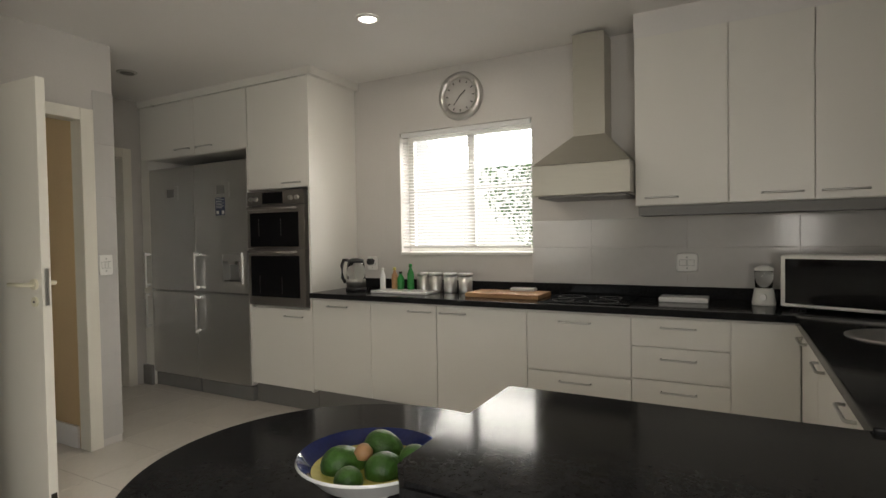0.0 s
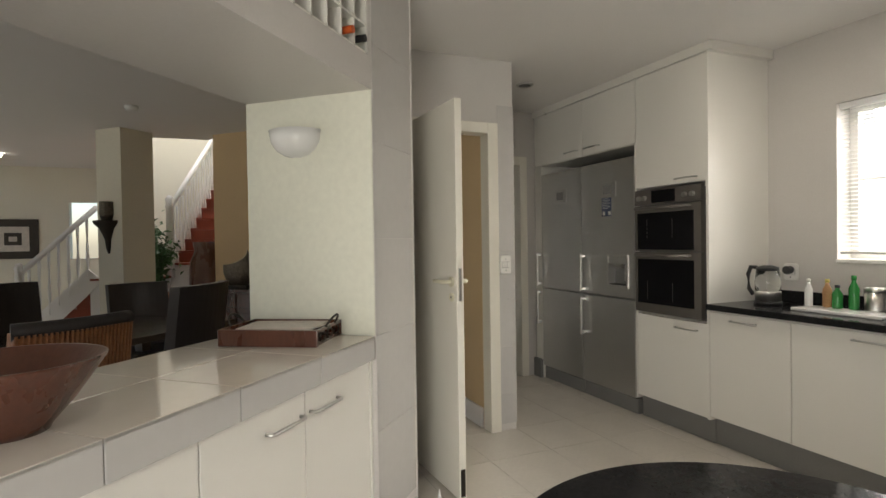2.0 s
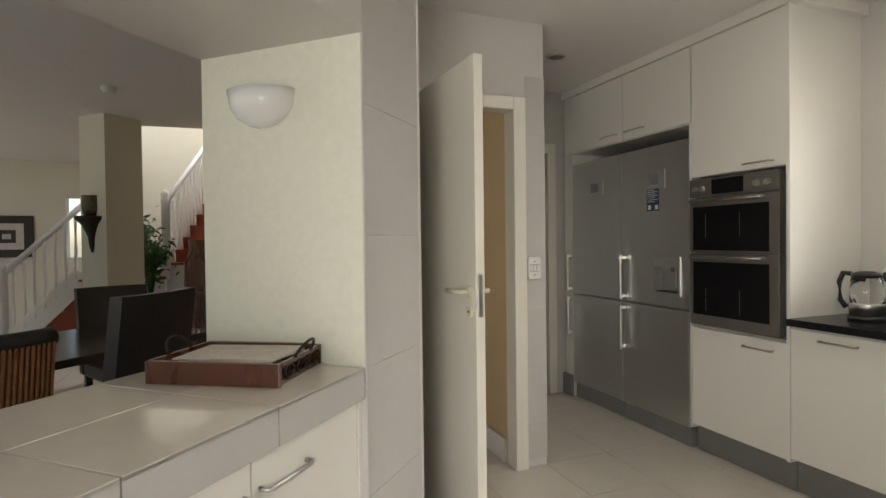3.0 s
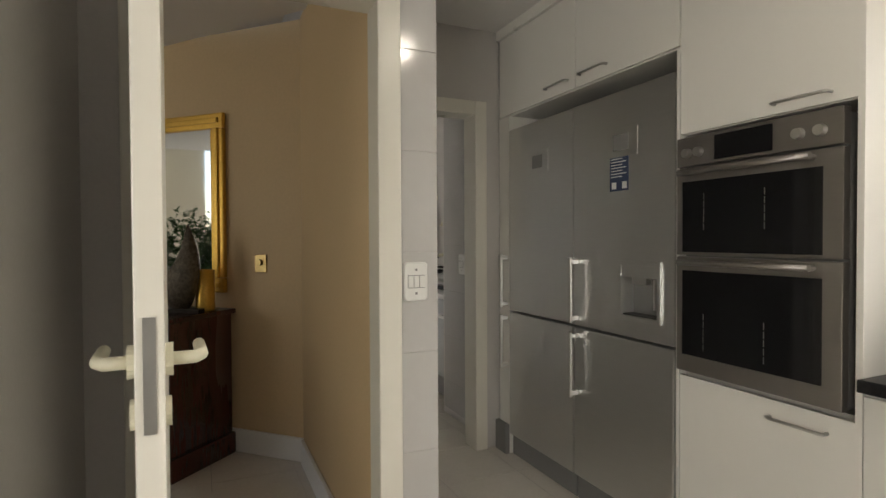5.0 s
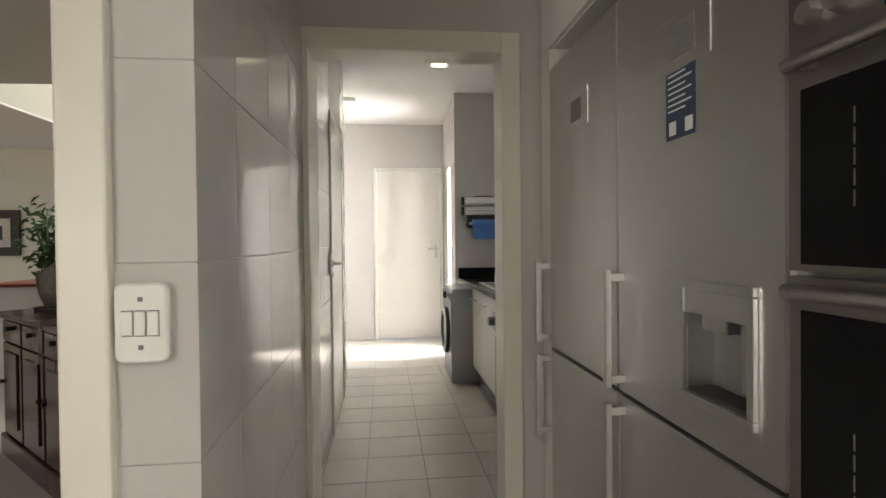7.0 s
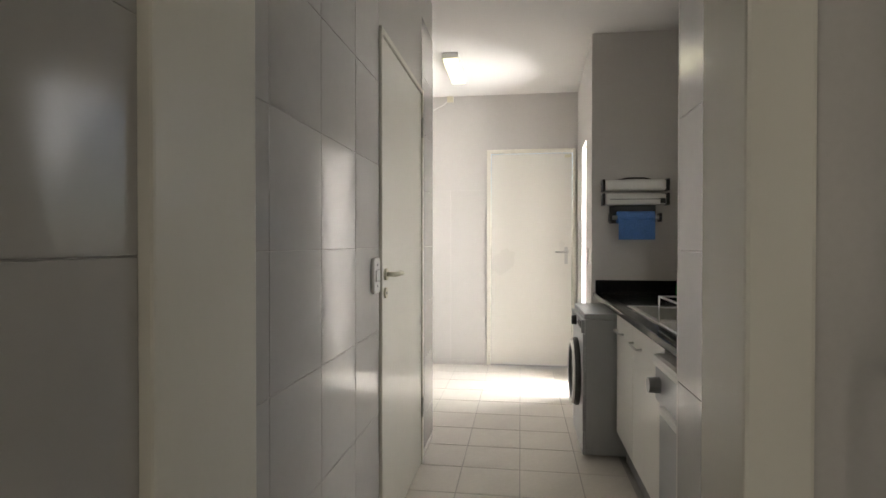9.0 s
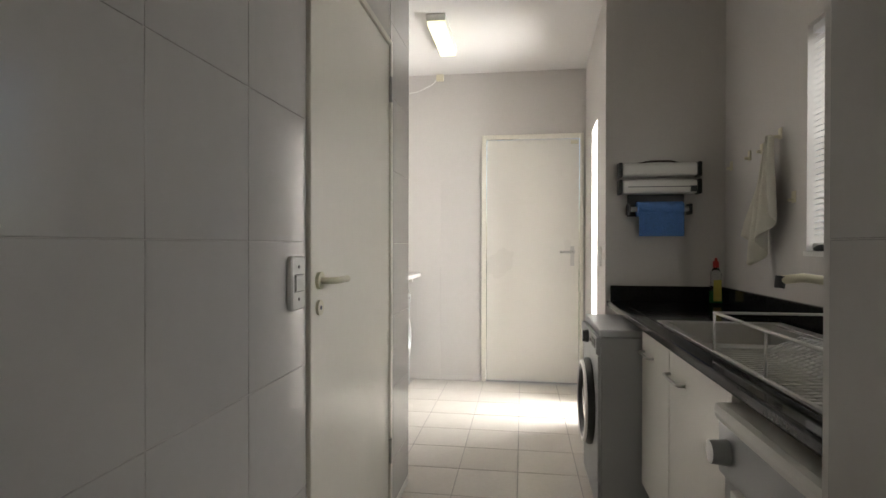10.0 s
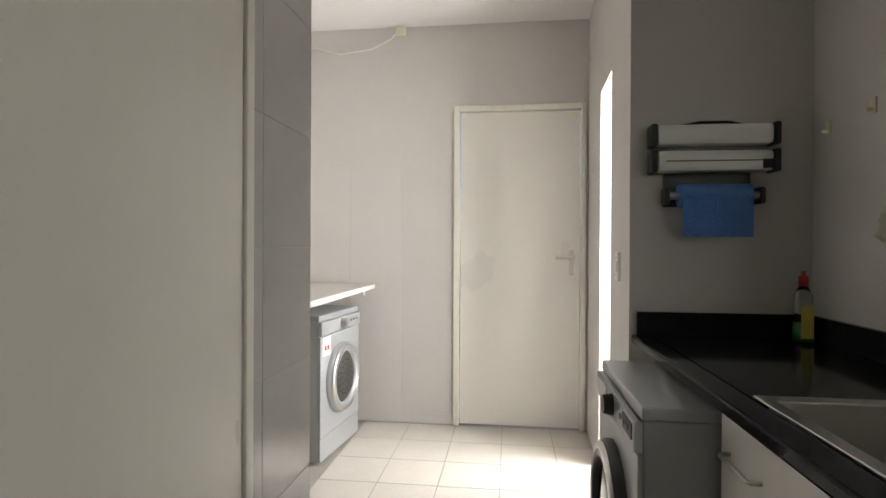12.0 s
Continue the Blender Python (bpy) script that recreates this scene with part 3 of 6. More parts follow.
# double fridge
def fridge(x0, x1, hx, dispenser):
    f = thing("fridge_freezer", ((x0 + x1) / 2, 3.6, 0), "brushed steel upright fridge freezer with bar handles" + (" and a water dispenser" if dispenser else ""), "fridge", "pair of fridges")
    part("body", B(x0 + 0.005, x1 - 0.005, 3.36, 3.83, 0.03, 2.04), KICK, f)
    part("plinth", B(x0, x1, 3.30, 3.36, 0.0, 0.075, bev=0.008), KICK, f)
    a0, a1, b0, b1 = -4.0, -3.745, 0.97, 1.245
    if dispenser:
        dbm = bmesh.new()
        h0, h1, g0, g1 = a0 + 0.018, a1 - 0.018, b0 + 0.02, b1 - 0.075
        gx, gz = (x0, h0, h1, x1), (0.89, g0, g1, 2.045)
        near = [[dbm.verts.new((x, 3.275, z)) for z in gz] for x in gx]
        back = [[dbm.verts.new((x, 3.355, z)) for z in gz] for x in gx]
        for p in range(3):
            for q in range(3):
                if (p, q) != (1, 1):
                    for g in (near, back):
                        dbm.faces.new((g[p][q], g[p + 1][q], g[p + 1][q + 1], g[p][q + 1]))
        edge = [(p, 0) for p in range(3)] + [(3, q) for q in range(3)] + [(p, 3) for p in (3, 2, 1)] + [(0, q) for q in (3, 2, 1)]
        for loop in (edge, [(1, 1), (2, 1), (2, 2), (1, 2)]):
            for (p, q), (p2, q2) in zip(loop, loop[1:] + loop[:1]):
                dbm.faces.new((near[p][q], near[p2][q2], back[p2][q2], back[p][q]))
    else:
        dbm = B(x0, x1, 3.275, 3.355, 0.89, 2.045, bev=0.008)
    up = part("upper_door", dbm, STEEL, f)
    lo = part("lower_door", B(x0, x1, 3.275, 3.355, 0.085, 0.878, bev=0.008), STEEL, f)
    for dr, z0, z1 in ((up, 0.905, 1.25), (lo, 0.51, 0.86)):
        h = part("handle", B(hx - 0.013, hx + 0.013, 3.215, 3.235, z0, z1, bev=0.006), CHROME, dr, "satin bar handle")
        for z in (z0 + 0.012, z1 - 0.035):
            part("bracket", B(hx - 0.011, hx + 0.011, 3.233, 3.277, z, z + 0.024, bev=0.003), STEEL, h)
    cx = (x0 + x1) / 2 + (0.02 if dispenser else 0.0)
    c = part("control_panel", B(cx - 0.105, cx + 0.105, 3.271, 3.276, 1.735, 1.865, bev=0.002), STEEL, up)
    part("display", B(cx - 0.05, cx + 0.05, 3.2685, 3.272, 1.765, 1.84), KICK, c)
    if dispenser:
        rim = bmesh.new()
        for b in ((a0, a1, b1 - 0.02, b1), (a0, a1, b0, b0 + 0.02), (a0, a0 + 0.018, b0 + 0.02, b1 - 0.02), (a1 - 0.018, a1, b0 + 0.02, b1 - 0.02)):
            box(rim, b[0], b[1], 3.262, 3.276, b[2], b[3], bev=0.003)
        dp = part("dispenser_frame", rim, STEEL, up)
        part("recess", B(a0 + 0.016, a1 - 0.016, 3.340, 3.350, b0 + 0.018, b1 - 0.073), KICK, dp, "dark recess of the water dispenser")
        part("recess_head", B(a0 + 0.018, a1 - 0.018, 3.266, 3.275, b1 - 0.075, b1 - 0.02), STEEL, dp)
        part("drip_tray", B(a0 + 0.019, a1 - 0.019, 3.276, 3.339, b0 + 0.0205, b0 + 0.028), DARKGAP, dp)
        part("spout", B(-3.915, -3.83, 3.268, 3.30, b1 - 0.105, b1 - 0.07, bev=0.004), CHROME, dp)
        part("lever", B(-3.80, -3.787, 3.280, 3.292, b0 + 0.06, b1 - 0.08, bev=0.003), CHROME, dp)
        st = part("sticker", B(-4.07, -3.945, 3.2735, 3.2755, 1.575, 1.745), NAVY, up, "navy energy sticker")
        for i in range(7):
            part("print_line", B(-4.06, -4.06 + (0.10 if i % 2 else 0.075), 3.2725, 3.2737, 1.725 - i * 0.014, 1.729 - i * 0.014), PLASTIC, st)
        for xx in (-4.055, -3.985):
            part("code_block", B(xx, xx + 0.03, 3.2725, 3.2737, 1.585, 1.617), PLASTIC, st)
    return f


fridge(-5.012, -4.357, -5.035 + 0.0, False)
fridge(-4.347, -3.678, -4.375 + 0.055, True)

# double oven
o = thing("double_oven", (-3.33, 3.5, 0.8), "built-in brown steel double oven with black glass doors", "oven")
part("body", B(-3.64, -3.02, 3.30, 3.85, 0.81, 1.74), KICK, o)
part("control_panel", B(-3.654, -3.018, 3.262, 3.30, 1.640, 1.757, bev=0.003), OVEN, o)
part("display", B(-3.475, -3.245, 3.2595, 3.2625, 1.652, 1.745), BLACKGLASS, o)
for x in (-3.60, -3.545, -3.155, -3.085):
    k = part("knob", cyl(bmesh.new(), (x, 3.262, 1.692), (x, 3.242, 1.692), 0.020, 0.017, 20), CHROME, o)
for z0, z1 in ((1.282, 1.632), (0.806, 1.274)):
    dr = part("oven_door", B(-3.654, -3.018, 3.262, 3.298, z0, z1, bev=0.003), OVEN, o)
    part("glass", B(-3.622, -3.078, 3.258, 3.2622, z0 + (0.012 if z0 > 1 else 0.07), z1 - 0.055), BLACKGLASS, dr)
    hd = part("handle", tube(bmesh.new(), [(-3.612, 3.222, z1 - 0.022), (-3.095, 3.222, z1 - 0.022)], 0.0115, 12), OVEN, dr, "brown steel bar handle")
    for x in (-3.60, -3.108):
        part("bracket", cyl(bmesh.new(), (x, 3.222, z1 - 0.022), (x, 3.262, z1 - 0.022), 0.010, seg=10), OVEN, hd)
    for xx in (-3.52, -3.27):
        rk = bmesh.new()
        for i in range(5):
            box(rk, xx - 0.0015, xx + 0.0015, 3.2572, 3.2582, z0 + 0.10 + i * 0.03, z0 + 0.124 + i * 0.03)
        part("rack_runner", rk, OVEN, dr)

# base units along the window wall
TOP0, TOP1 = 0.885, 0.925
cabs = [(-2.97, -1.836, "door"), (-1.836, -1.173, "door"), (-1.173, -0.533, "mixed"), (-0.533, -0.02, "drawers"), (-0.02, 0.30, "door")]
grips = [(-2.80, -2.62), (-1.80, -1.62)]
for i, (a, b, kind) in enumerate(cabs):
    c = thing("base_cabinet", ((a + b) / 2, 3.6, 0), "white laminate base cabinet " + ("with drawers" if kind == "drawers" else "with flush doors") + " under the black worktop", "cabinet", "kitchen base units")
    part("carcass", B(a, b, FY, 3.86, 0.14, TOP0), WHITE, c)
    part("plinth", B(a, b, 3.34, 3.36, 0, 0.14), KICK, c)
    if i == 0:
        panel(c, -2.97, -2.40, 0.145, 0.872, grip=0.825, gx=(-2.80, -2.62))
        panel(c, -2.40, -1.836, 0.145, 0.872, grip=0.825, gx=(-2.06, -1.88))
    elif i == 1:
        panel(c, a, b, 0.145, 0.872, grip=0.825, gx=(-1.80, -1.61))
    elif i == 2:
        panel(c, a, b, 0.505, 0.872, grip=0.815, gx=(-0.96, -0.77), name="drawer")
        panel(c, a, b, 0.145, 0.500, grip=0.445, gx=(-0.96, -0.77), name="drawer")
    elif i == 3:
        for z0, z1 in ((0.702, 0.872), (0.512, 0.702), (0.325, 0.512), (0.145, 0.325)):
            panel(c, a, b, z0, z1, grip=(z0 + z1) / 2 + 0.03, gx=(-0.37, -0.19), name="drawer")
    else:
        panel(c, a, b, 0.145, 0.872)
# side run with the sink
for k in range(3):
    y1 = 3.27 - k * 0.6
    c = thing("base_cabinet", (0.6, y1 - 0.3, 0), "white laminate base cabinet under the sink worktop", "cabinet", "kitchen base units")
    part("carcass", B(0.318, 0.94, y1 - 0.6, y1, 0.14, TOP0), WHITE, c)
    part("plinth", B(0.36, 0.38, y1 - 0.6, y1, 0, 0.14), KICK, c)
    p = part("door", B(0.30, 0.318, y1 - 0.597, y1 - 0.003, 0.148, 0.869, bev=0.0025), WHITE, c)
    ys = {0: (y1 - 0.22, y1 - 0.04), 1: (y1 - 0.2, y1 - 0.02), 2: (y1 - 0.2, y1 - 0.02)}[k]
    handle(p, (0.30, ys[0], 0.815), (0.30, ys[1], 0.815), (-0.028, 0, 0))
wt = thing("worktop", (-1, 3.6, TOP0), "polished black granite worktop with an upstand", "worktop")
part("slab", B(-2.97, 0.95, 3.245, 3.88, TOP0, TOP1, bev=0.006), GRANITE, wt)
part("side_slab", B(0.265, 0.95, 1.47, 3.243, TOP0, TOP1, bev=0.006), GRANITE, wt)
part("upstand", B(-2.92, 0.93, 3.858, 3.88, TOP1, TOP1 + 0.075, bev=0.003), GRANITE, wt)
part("side_upstand", B(0.93, 0.95, 1.47, 3.85, TOP1, TOP1 + 0.075, bev=0.003), GRANITE, wt)
hb = thing("hob", (-0.75, 3.55, TOP1), "black glass hob set in the worktop", "hob")
part("glass_plate", B(-1.12, -0.56, 3.33, 3.78, TOP1 + 0.001, TOP1 + 0.007, bev=0.002), BLACKGLASS, hb)
for x, y, r in ((-0.98, 3.44, 0.07), (-0.72, 3.44, 0.09), (-0.98, 3.66, 0.09), (-0.72, 3.66, 0.07)):
    part("ring", lathe(bmesh.new(), [(r, 0), (r, 0.0006), (r - 0.004, 0.0008), (r - 0.004, 0)], (x, y, TOP1 + 0.007), caps=False), KICK, hb)
sk = thing("kitchen_sink", (0.62, 2.7, TOP1), "round stainless steel sink bowl in the worktop", "sink")
part("rim", lathe(bmesh.new(), [(0.205, 0), (0.205, 0.004), (0.18, 0.007), (0.17, 0.004), (0.16, 0.002), (0.05, 0.0015)], (0.60, 2.72, TOP1 + 0.0005), 36), CHROME, sk)

# wall units and hood
for a, b, g in ((-0.545, -0.03, (-0.48, -0.30)), (-0.03, 0.385, (0.14, 0.33)), (0.385, 0.94, (0.42, 0.62))):
    c = thing("wall_cabinet", ((a + b) / 2, 3.7, 1.52), "white laminate wall cabinet with one flush door", "cabinet", "kitchen wall units")
    part("carcass", B(a, b, 3.552, 3.88, 1.525, 2.56), WHITE, c)
    panel(c, a, b, 1.525, 2.56, y=3.532, grip=1.572, gx=g)
setting("pelmet", B(-0.53, 0.94, 3.57, 3.88, 1.465, 1.523), KICK, "grey light pelmet under the wall cabinets", "trim")
setting("bulkhead", B(-0.55, 0.95, 3.56, 3.88, 2.562, CZ), CEIL, "white bulkhead strip above the wall cabinets", "trim")
hd = thing("extractor_hood", (-0.84, 3.7, 1.6), "champagne coloured steel chimney extractor hood", "extractor hood")
part("lower_box", B(-1.16, -0.55, 3.38, 3.88, 1.605, 1.80, bev=0.004), HOODM, hd)
part("filter", B(-1.13, -0.58, 3.42, 3.86, 1.590, 1.605), KICK, hd)
bm = bmesh.new()
lo = [bm.verts.new(v) for v in ((-1.16, 3.38, 1.802), (-0.55, 3.38, 1.802), (-0.55, 3.88, 1.802), (-1.16, 3.88, 1.802))]
hi = [bm.verts.new(v) for v in ((-0.96, 3.66, 2.02), (-0.75, 3.66, 2.02), (-0.75, 3.88, 2.02), (-0.96, 3.88, 2.02))]
bm.faces.new(lo), bm.faces.new(hi)
for k in range(4):
    bm.faces.new((lo[k], lo[(k + 1) % 4], hi[(k + 1) % 4], hi[k]))
part("canopy", bm, HOODM, hd)
part("chimney", B(-0.96, -0.75, 3.66, 3.88, 2.02, 2.70, bev=0.003), HOODM, hd)

# wall clock
ck = thing("wall_clock", (-1.906, 3.87, 2.466), "round silver wall clock with a grey face", "clock")
TW = Matrix.Translation((-1.906, 3.88, 2.466)) @ Matrix.Rotation(radians(90), 4, "X")
part("rim", lathe(bmesh.new(), [(0.188, 0), (0.19, 0.03), (0.172, 0.045), (0.135, 0.03), (0.135, 0.0)], (0, 0, 0), 48, TW, caps=False), CHROME, ck)
part("face", lathe(bmesh.new(), [(0.135, 0.0), (0.135, 0.026), (0.001, 0.027)], (0, 0, 0), 48, TW), WALL, ck, "pale grey clock face")
for ang, ln, w in ((-50, 0.06, 0.004), (140, 0.09, 0.003)):
    part("clock_hand", B(-w, w, -0.015, ln, 0.029, 0.032, m=TW @ Matrix.Rotation(radians(ang), 4, "Z")), BLACK, ck)
for k in range(12):
    part("hour_mark", B(-0.004, 0.004, 0.105, 0.125, 0.0275, 0.029, m=TW @ Matrix.Rotation(radians(30 * k), 4, "Z")), BLACK, ck)
for k in (40, 130, 220, 310):
    part("stud", lathe(bmesh.new(), [(0.014, 0.0), (0.014, 0.008), (0.006, 0.012)], (0, 0, 0), 16, TW @ Matrix.Rotation(radians(k), 4, "Z") @ Matrix.Translation((0.155, 0, 0.038))), CHROME, ck)


def socket(name, x, y, z, w, h, n, label, cat="switch", out=-1, axis="y"):
    """A wall plate with rockers; axis is the wall's normal."""
    s = thing(name, (x, y, z) if axis == "y" else (y, x, z), label, cat)

    def bx(a, b, d0, d1, c, e, bev):
        lo, hi = min(y + out * d0, y + out * d1), max(y + out * d0, y + out * d1)
        return B(a, b, lo, hi, c, e, bev=bev) if axis == "y" else B(lo, hi, a, b, c, e, bev=bev)
    pl, rc = bmesh.new(), min(w, h) * 0.17
    rings = []
    for d, inset in ((0.0, 0.0), (0.010, 0.0), (0.014, 0.004)):
        ring = []
        for q, (sx, sz) in enumerate(((1, 1), (-1, 1), (-1, -1), (1, -1))):
            for k in range(6):
                ang = radians(90 * q + 18 * k)
                a = x + sx * (w / 2 - rc) + (rc - inset) * math.cos(ang)
                zz = z + sz * (h / 2 - rc) + (rc - inset) * math.sin(ang)
                ring.append(pl.verts.new((a, y + out * d, zz) if axis == "y" else (y + out * d, a, zz)))
        rings.append(ring)
    for lo_, hi_ in zip(rings, rings[1:]):
        for k in range(24):
            pl.faces.new((lo_[k], lo_[(k + 1) % 24], hi_[(k + 1) % 24], hi_[k]))
    pl.faces.new(rings[0][::-1])
    pl.faces.new(rings[-1])
    part("plate", pl, PLASTIC, s)
    rw = w * 0.72 / max(n, 1)
    for k in range(n):
        c = x - w * 0.36 + rw * (k + 0.5)
        part("rocker_gap", bx(c - rw * 0.46, c + rw * 0.46, 0.0138, 0.0146, z - h * 0.165, z + h * 0.165, 0), KICK, s)
        part("rocker", bx(c - rw * 0.42, c + rw * 0.42, 0.0138, 0.019, z - h * 0.15, z + h * 0.15, 0.002), PLASTIC, s)
    for zz in (z - h * 0.3, z + h * 0.3):
        part("screw", bx(x - 0.004, x + 0.004, 0.0138, 0.0155, zz - 0.004, zz + 0.004, 0), KICK, s)
    return s


socket("wall_socket", -0.275, 3.88, 1.157, 0.13, 0.12, 2, "white square double wall socket on the splashback", "socket")
socket("wall_socket", -2.80, 3.88, 1.13, 0.10, 0.12, 1, "white wall socket behind the kettle", "socket")
socket("light_switch", 2.158, -3.814, 1.20, 0.09, 0.14, 3, "white three-gang light switch beside the doorway", out=1, axis="x")
socket("light_switch", -6.605, 2.207, 1.19, 0.09, 0.15, 1, "white single light switch beside the scullery door", out=1)
socket("light_switch", -5.62, 3.243, 1.16, 0.10, 0.15, 2, "white two-gang light switch on the tiled stub", out=-1)
socket("light_switch", -9.12, 3.388, 1.22, 0.08, 0.14, 1, "white light switch beside the yard doorway", out=-1)


# downlights
def downlight(x, y, z, lit, label):
    s = thing("downlight", (x, y, z), label, "downlight")
    part("trim_ring", lathe(bmesh.new(), [(0.075, 0), (0.075, -0.006), (0.058, -0.012), (0.055, -0.004)], (x, y, z - 0.001), 28, caps=False), PLASTIC if lit else CHROME, s)
    part("bulb", lathe(bmesh.new(), [(0.055, -0.003), (0.05, -0.008), (0.002, -0.009)], (x, y, z - 0.001), 24), BULB if lit else KICK, s)


downlight(-2.0, 2.765, CZ, True, "round white recessed ceiling downlight, lit")
downlight(-4.29, 2.645, CZ, False, "round steel recessed downlight, unlit, in the corridor ceiling")
lamp("kitchen_downlight", "AREA", (-2.0, 2.765, CZ - 0.03), (-2.0, 2.765, 0), 7, (0.09, 0.09), (1, 0.9, 0.75))

# island bar and round table
IZ = 0.912
isl = thing("island_counter", (0.3, 1.15, 0), "white island counter with a polished black granite top", "counter")
bm = bmesh.new()
prism(bm, [(-0.60, 1.50), (-0.60, 0.90), (-0.54, 0.815), (1.6 - 0.7, 0.815), (0.9, 1.50)], IZ - 0.045, IZ)
es = [e for e in bm.edges if abs(e.verts[0].co.z - e.verts[1].co.z) < 1e-4]
bmesh.ops.bevel(bm, geom=es, offset=0.01, segments=2, affect="EDGES")
part("granite_top", bm, GRANITE, isl)
part("base", B(-0.40, 0.88, 0.90, 1.42, 0.10, IZ - 0.045), WHITE, isl)
part("plinth", B(-0.36, 0.86, 0.95, 1.38, 0, 0.10), KICK, isl)
TX, TY, TZ, TR = -0.94, 1.155, 0.73, 0.565
tb = thing("round_table", (TX, TY, 0), "round black granite breakfast table beside the island", "table")
part("tabletop", lathe(bmesh.new(), [(TR - 0.01, -0.035), (TR, -0.03), (TR, -0.006), (TR - 0.006, 0)], (TX, TY, TZ), 96), GRANITE, tb)
part("pedestal", lathe(bmesh.new(), [(0.22, 0), (0.22, 0.02), (0.05, 0.05), (0.045, 0.60), (0.16, TZ - 0.036)], (TX, TY, 0), 32), CHROME, tb)
# fruit bowl
BX, BY = -0.80, 1.08
fb = solo("fruit_bowl", lathe(bmesh.new(), [(0.06, 0), (0.062, 0.008), (0.13, 0.04), (0.172, 0.085), (0.182, 0.088), (0.178, 0.094)], (BX, BY, TZ), 48, caps=False), CERAMIC, "white bowl with a blue and yellow glazed inside", "bowl")
part("inner_glaze", lathe(bmesh.new(), [(0.178, 0.094), (0.170, 0.088), (0.145, 0.062)], (BX, BY, TZ), 48, caps=False), BLUEGLAZE, fb, "dark blue glazed band")
part("inner_pattern", lathe(bmesh.new(), [(0.145, 0.062), (0.12, 0.040), (0.06, 0.014), (0.002, 0.012)], (BX, BY, TZ), 48), YELLOWGLAZE, fb, "yellow glazed pattern")
rnd = random.Random(5)
for i, (ax, ay, az, rot, sc) in enumerate(((-0.05, -0.04, 0.07, 60, 1.0), (0.06, -0.02, 0.07, 70, 0.92), (0.0, 0.06, 0.085, 15, 0.92), (0.115, 0.03, 0.085, 80, 0.8), (0.01, -0.10, 0.065, 130, 0.75))):
    bm = bmesh.new()
    bmesh.ops.create_uvsphere(bm, u_segments=20, v_segments=14, radius=0.046)
    for v in bm.verts:
        k = v.co.x / 0.046
        v.co.x *= 1.28
        v.co.y *= 1 - 0.14 * k
        v.co.z *= 1 - 0.14 * k
    for f in bm.faces:
        f.smooth = True
    bmesh.ops.transform(bm, matrix=Matrix.Translation((BX + ax, BY + ay, TZ + az)) @ Matrix.Rotation(radians(rot), 4, "Z") @ Matrix.Rotation(radians(rnd.uniform(-25, 25)), 4, "Y") @ Matrix.Scale(sc, 4), verts=bm.verts)
    solo("avocado", bm, AVO, "ripe green avocado lying in the fruit bowl", "fruit", "avocados in the bowl")
solo("dried_fruit", lathe(bmesh.new(), [(0.002, -0.02), (0.02, -0.012), (0.024, 0.004), (0.012, 0.02), (0.002, 0.022)], (BX - 0.005, BY - 0.02, TZ + 0.10), 14), BOARD, "small brown dried fruit among the avocados", "fruit")

# things on the worktop
kt = thing("kettle", (-2.79, 3.60, TOP1), "glass and steel electric kettle with a black handle", "kettle")
kx, ky = -2.76, 3.58
part("base", lathe(bmesh.new(), [(0.085, 0), (0.085, 0.02), (0.07, 0.025)], (kx, ky, TOP1)), BLACK, kt)
part("steel_band", lathe(bmesh.new(), [(0.078, 0.026), (0.079, 0.085), (0.078, 0.09)], (kx, ky, TOP1)), CHROME, kt)
part("jug", lathe(bmesh.new(), [(0.077, 0.091), (0.078, 0.15), (0.070, 0.225), (0.066, 0.228)], (kx, ky, TOP1)), GLASSWARE, kt)
part("lid", lathe(bmesh.new(), [(0.067, 0.229), (0.068, 0.25), (0.03, 0.262), (0.002, 0.263)], (kx, ky, TOP1)), BLACK, kt)
part("handle", tube(bmesh.new(), [(kx - 0.065, ky - 0.02, TOP1 + 0.245), (kx - 0.10, ky - 0.03, TOP1 + 0.25), (kx - 0.118, ky - 0.035, TOP1 + 0.2), (kx - 0.113, ky - 0.035, TOP1 + 0.1), (kx - 0.085, ky - 0.03, TOP1 + 0.06)], 0.014, 10), BLACK, kt)
solo("socket_plug", cyl(bmesh.new(), (-2.80, 3.866, 1.145), (-2.80, 3.82, 1.145), 0.028, seg=16), BLACK, "black plug in the wall socket", "plug")
tr = solo("serving_tray", B(-2.50, -2.00, 3.42, 3.62, TOP1, TOP1 + 0.02, bev=0.008), CERAMIC, "white rectangular tray on the worktop", "tray")


def bottle(name, x, y, z, r, h, mtl, capm, label, cat="bottle"):
    b = thing(name, (x, y, z), label, cat)
    part("body", lathe(bmesh.new(), [(r * 0.95, 0), (r, 0.006), (r, h * 0.62), (r * 0.45, h * 0.8), (r * 0.42, h * 0.88)], (x, y, z), 20), mtl, b)
    part("cap", lathe(bmesh.new(), [(r * 0.5, h * 0.88), (r * 0.5, h), (r * 0.2, h)], (x, y, z), 16), capm, b)


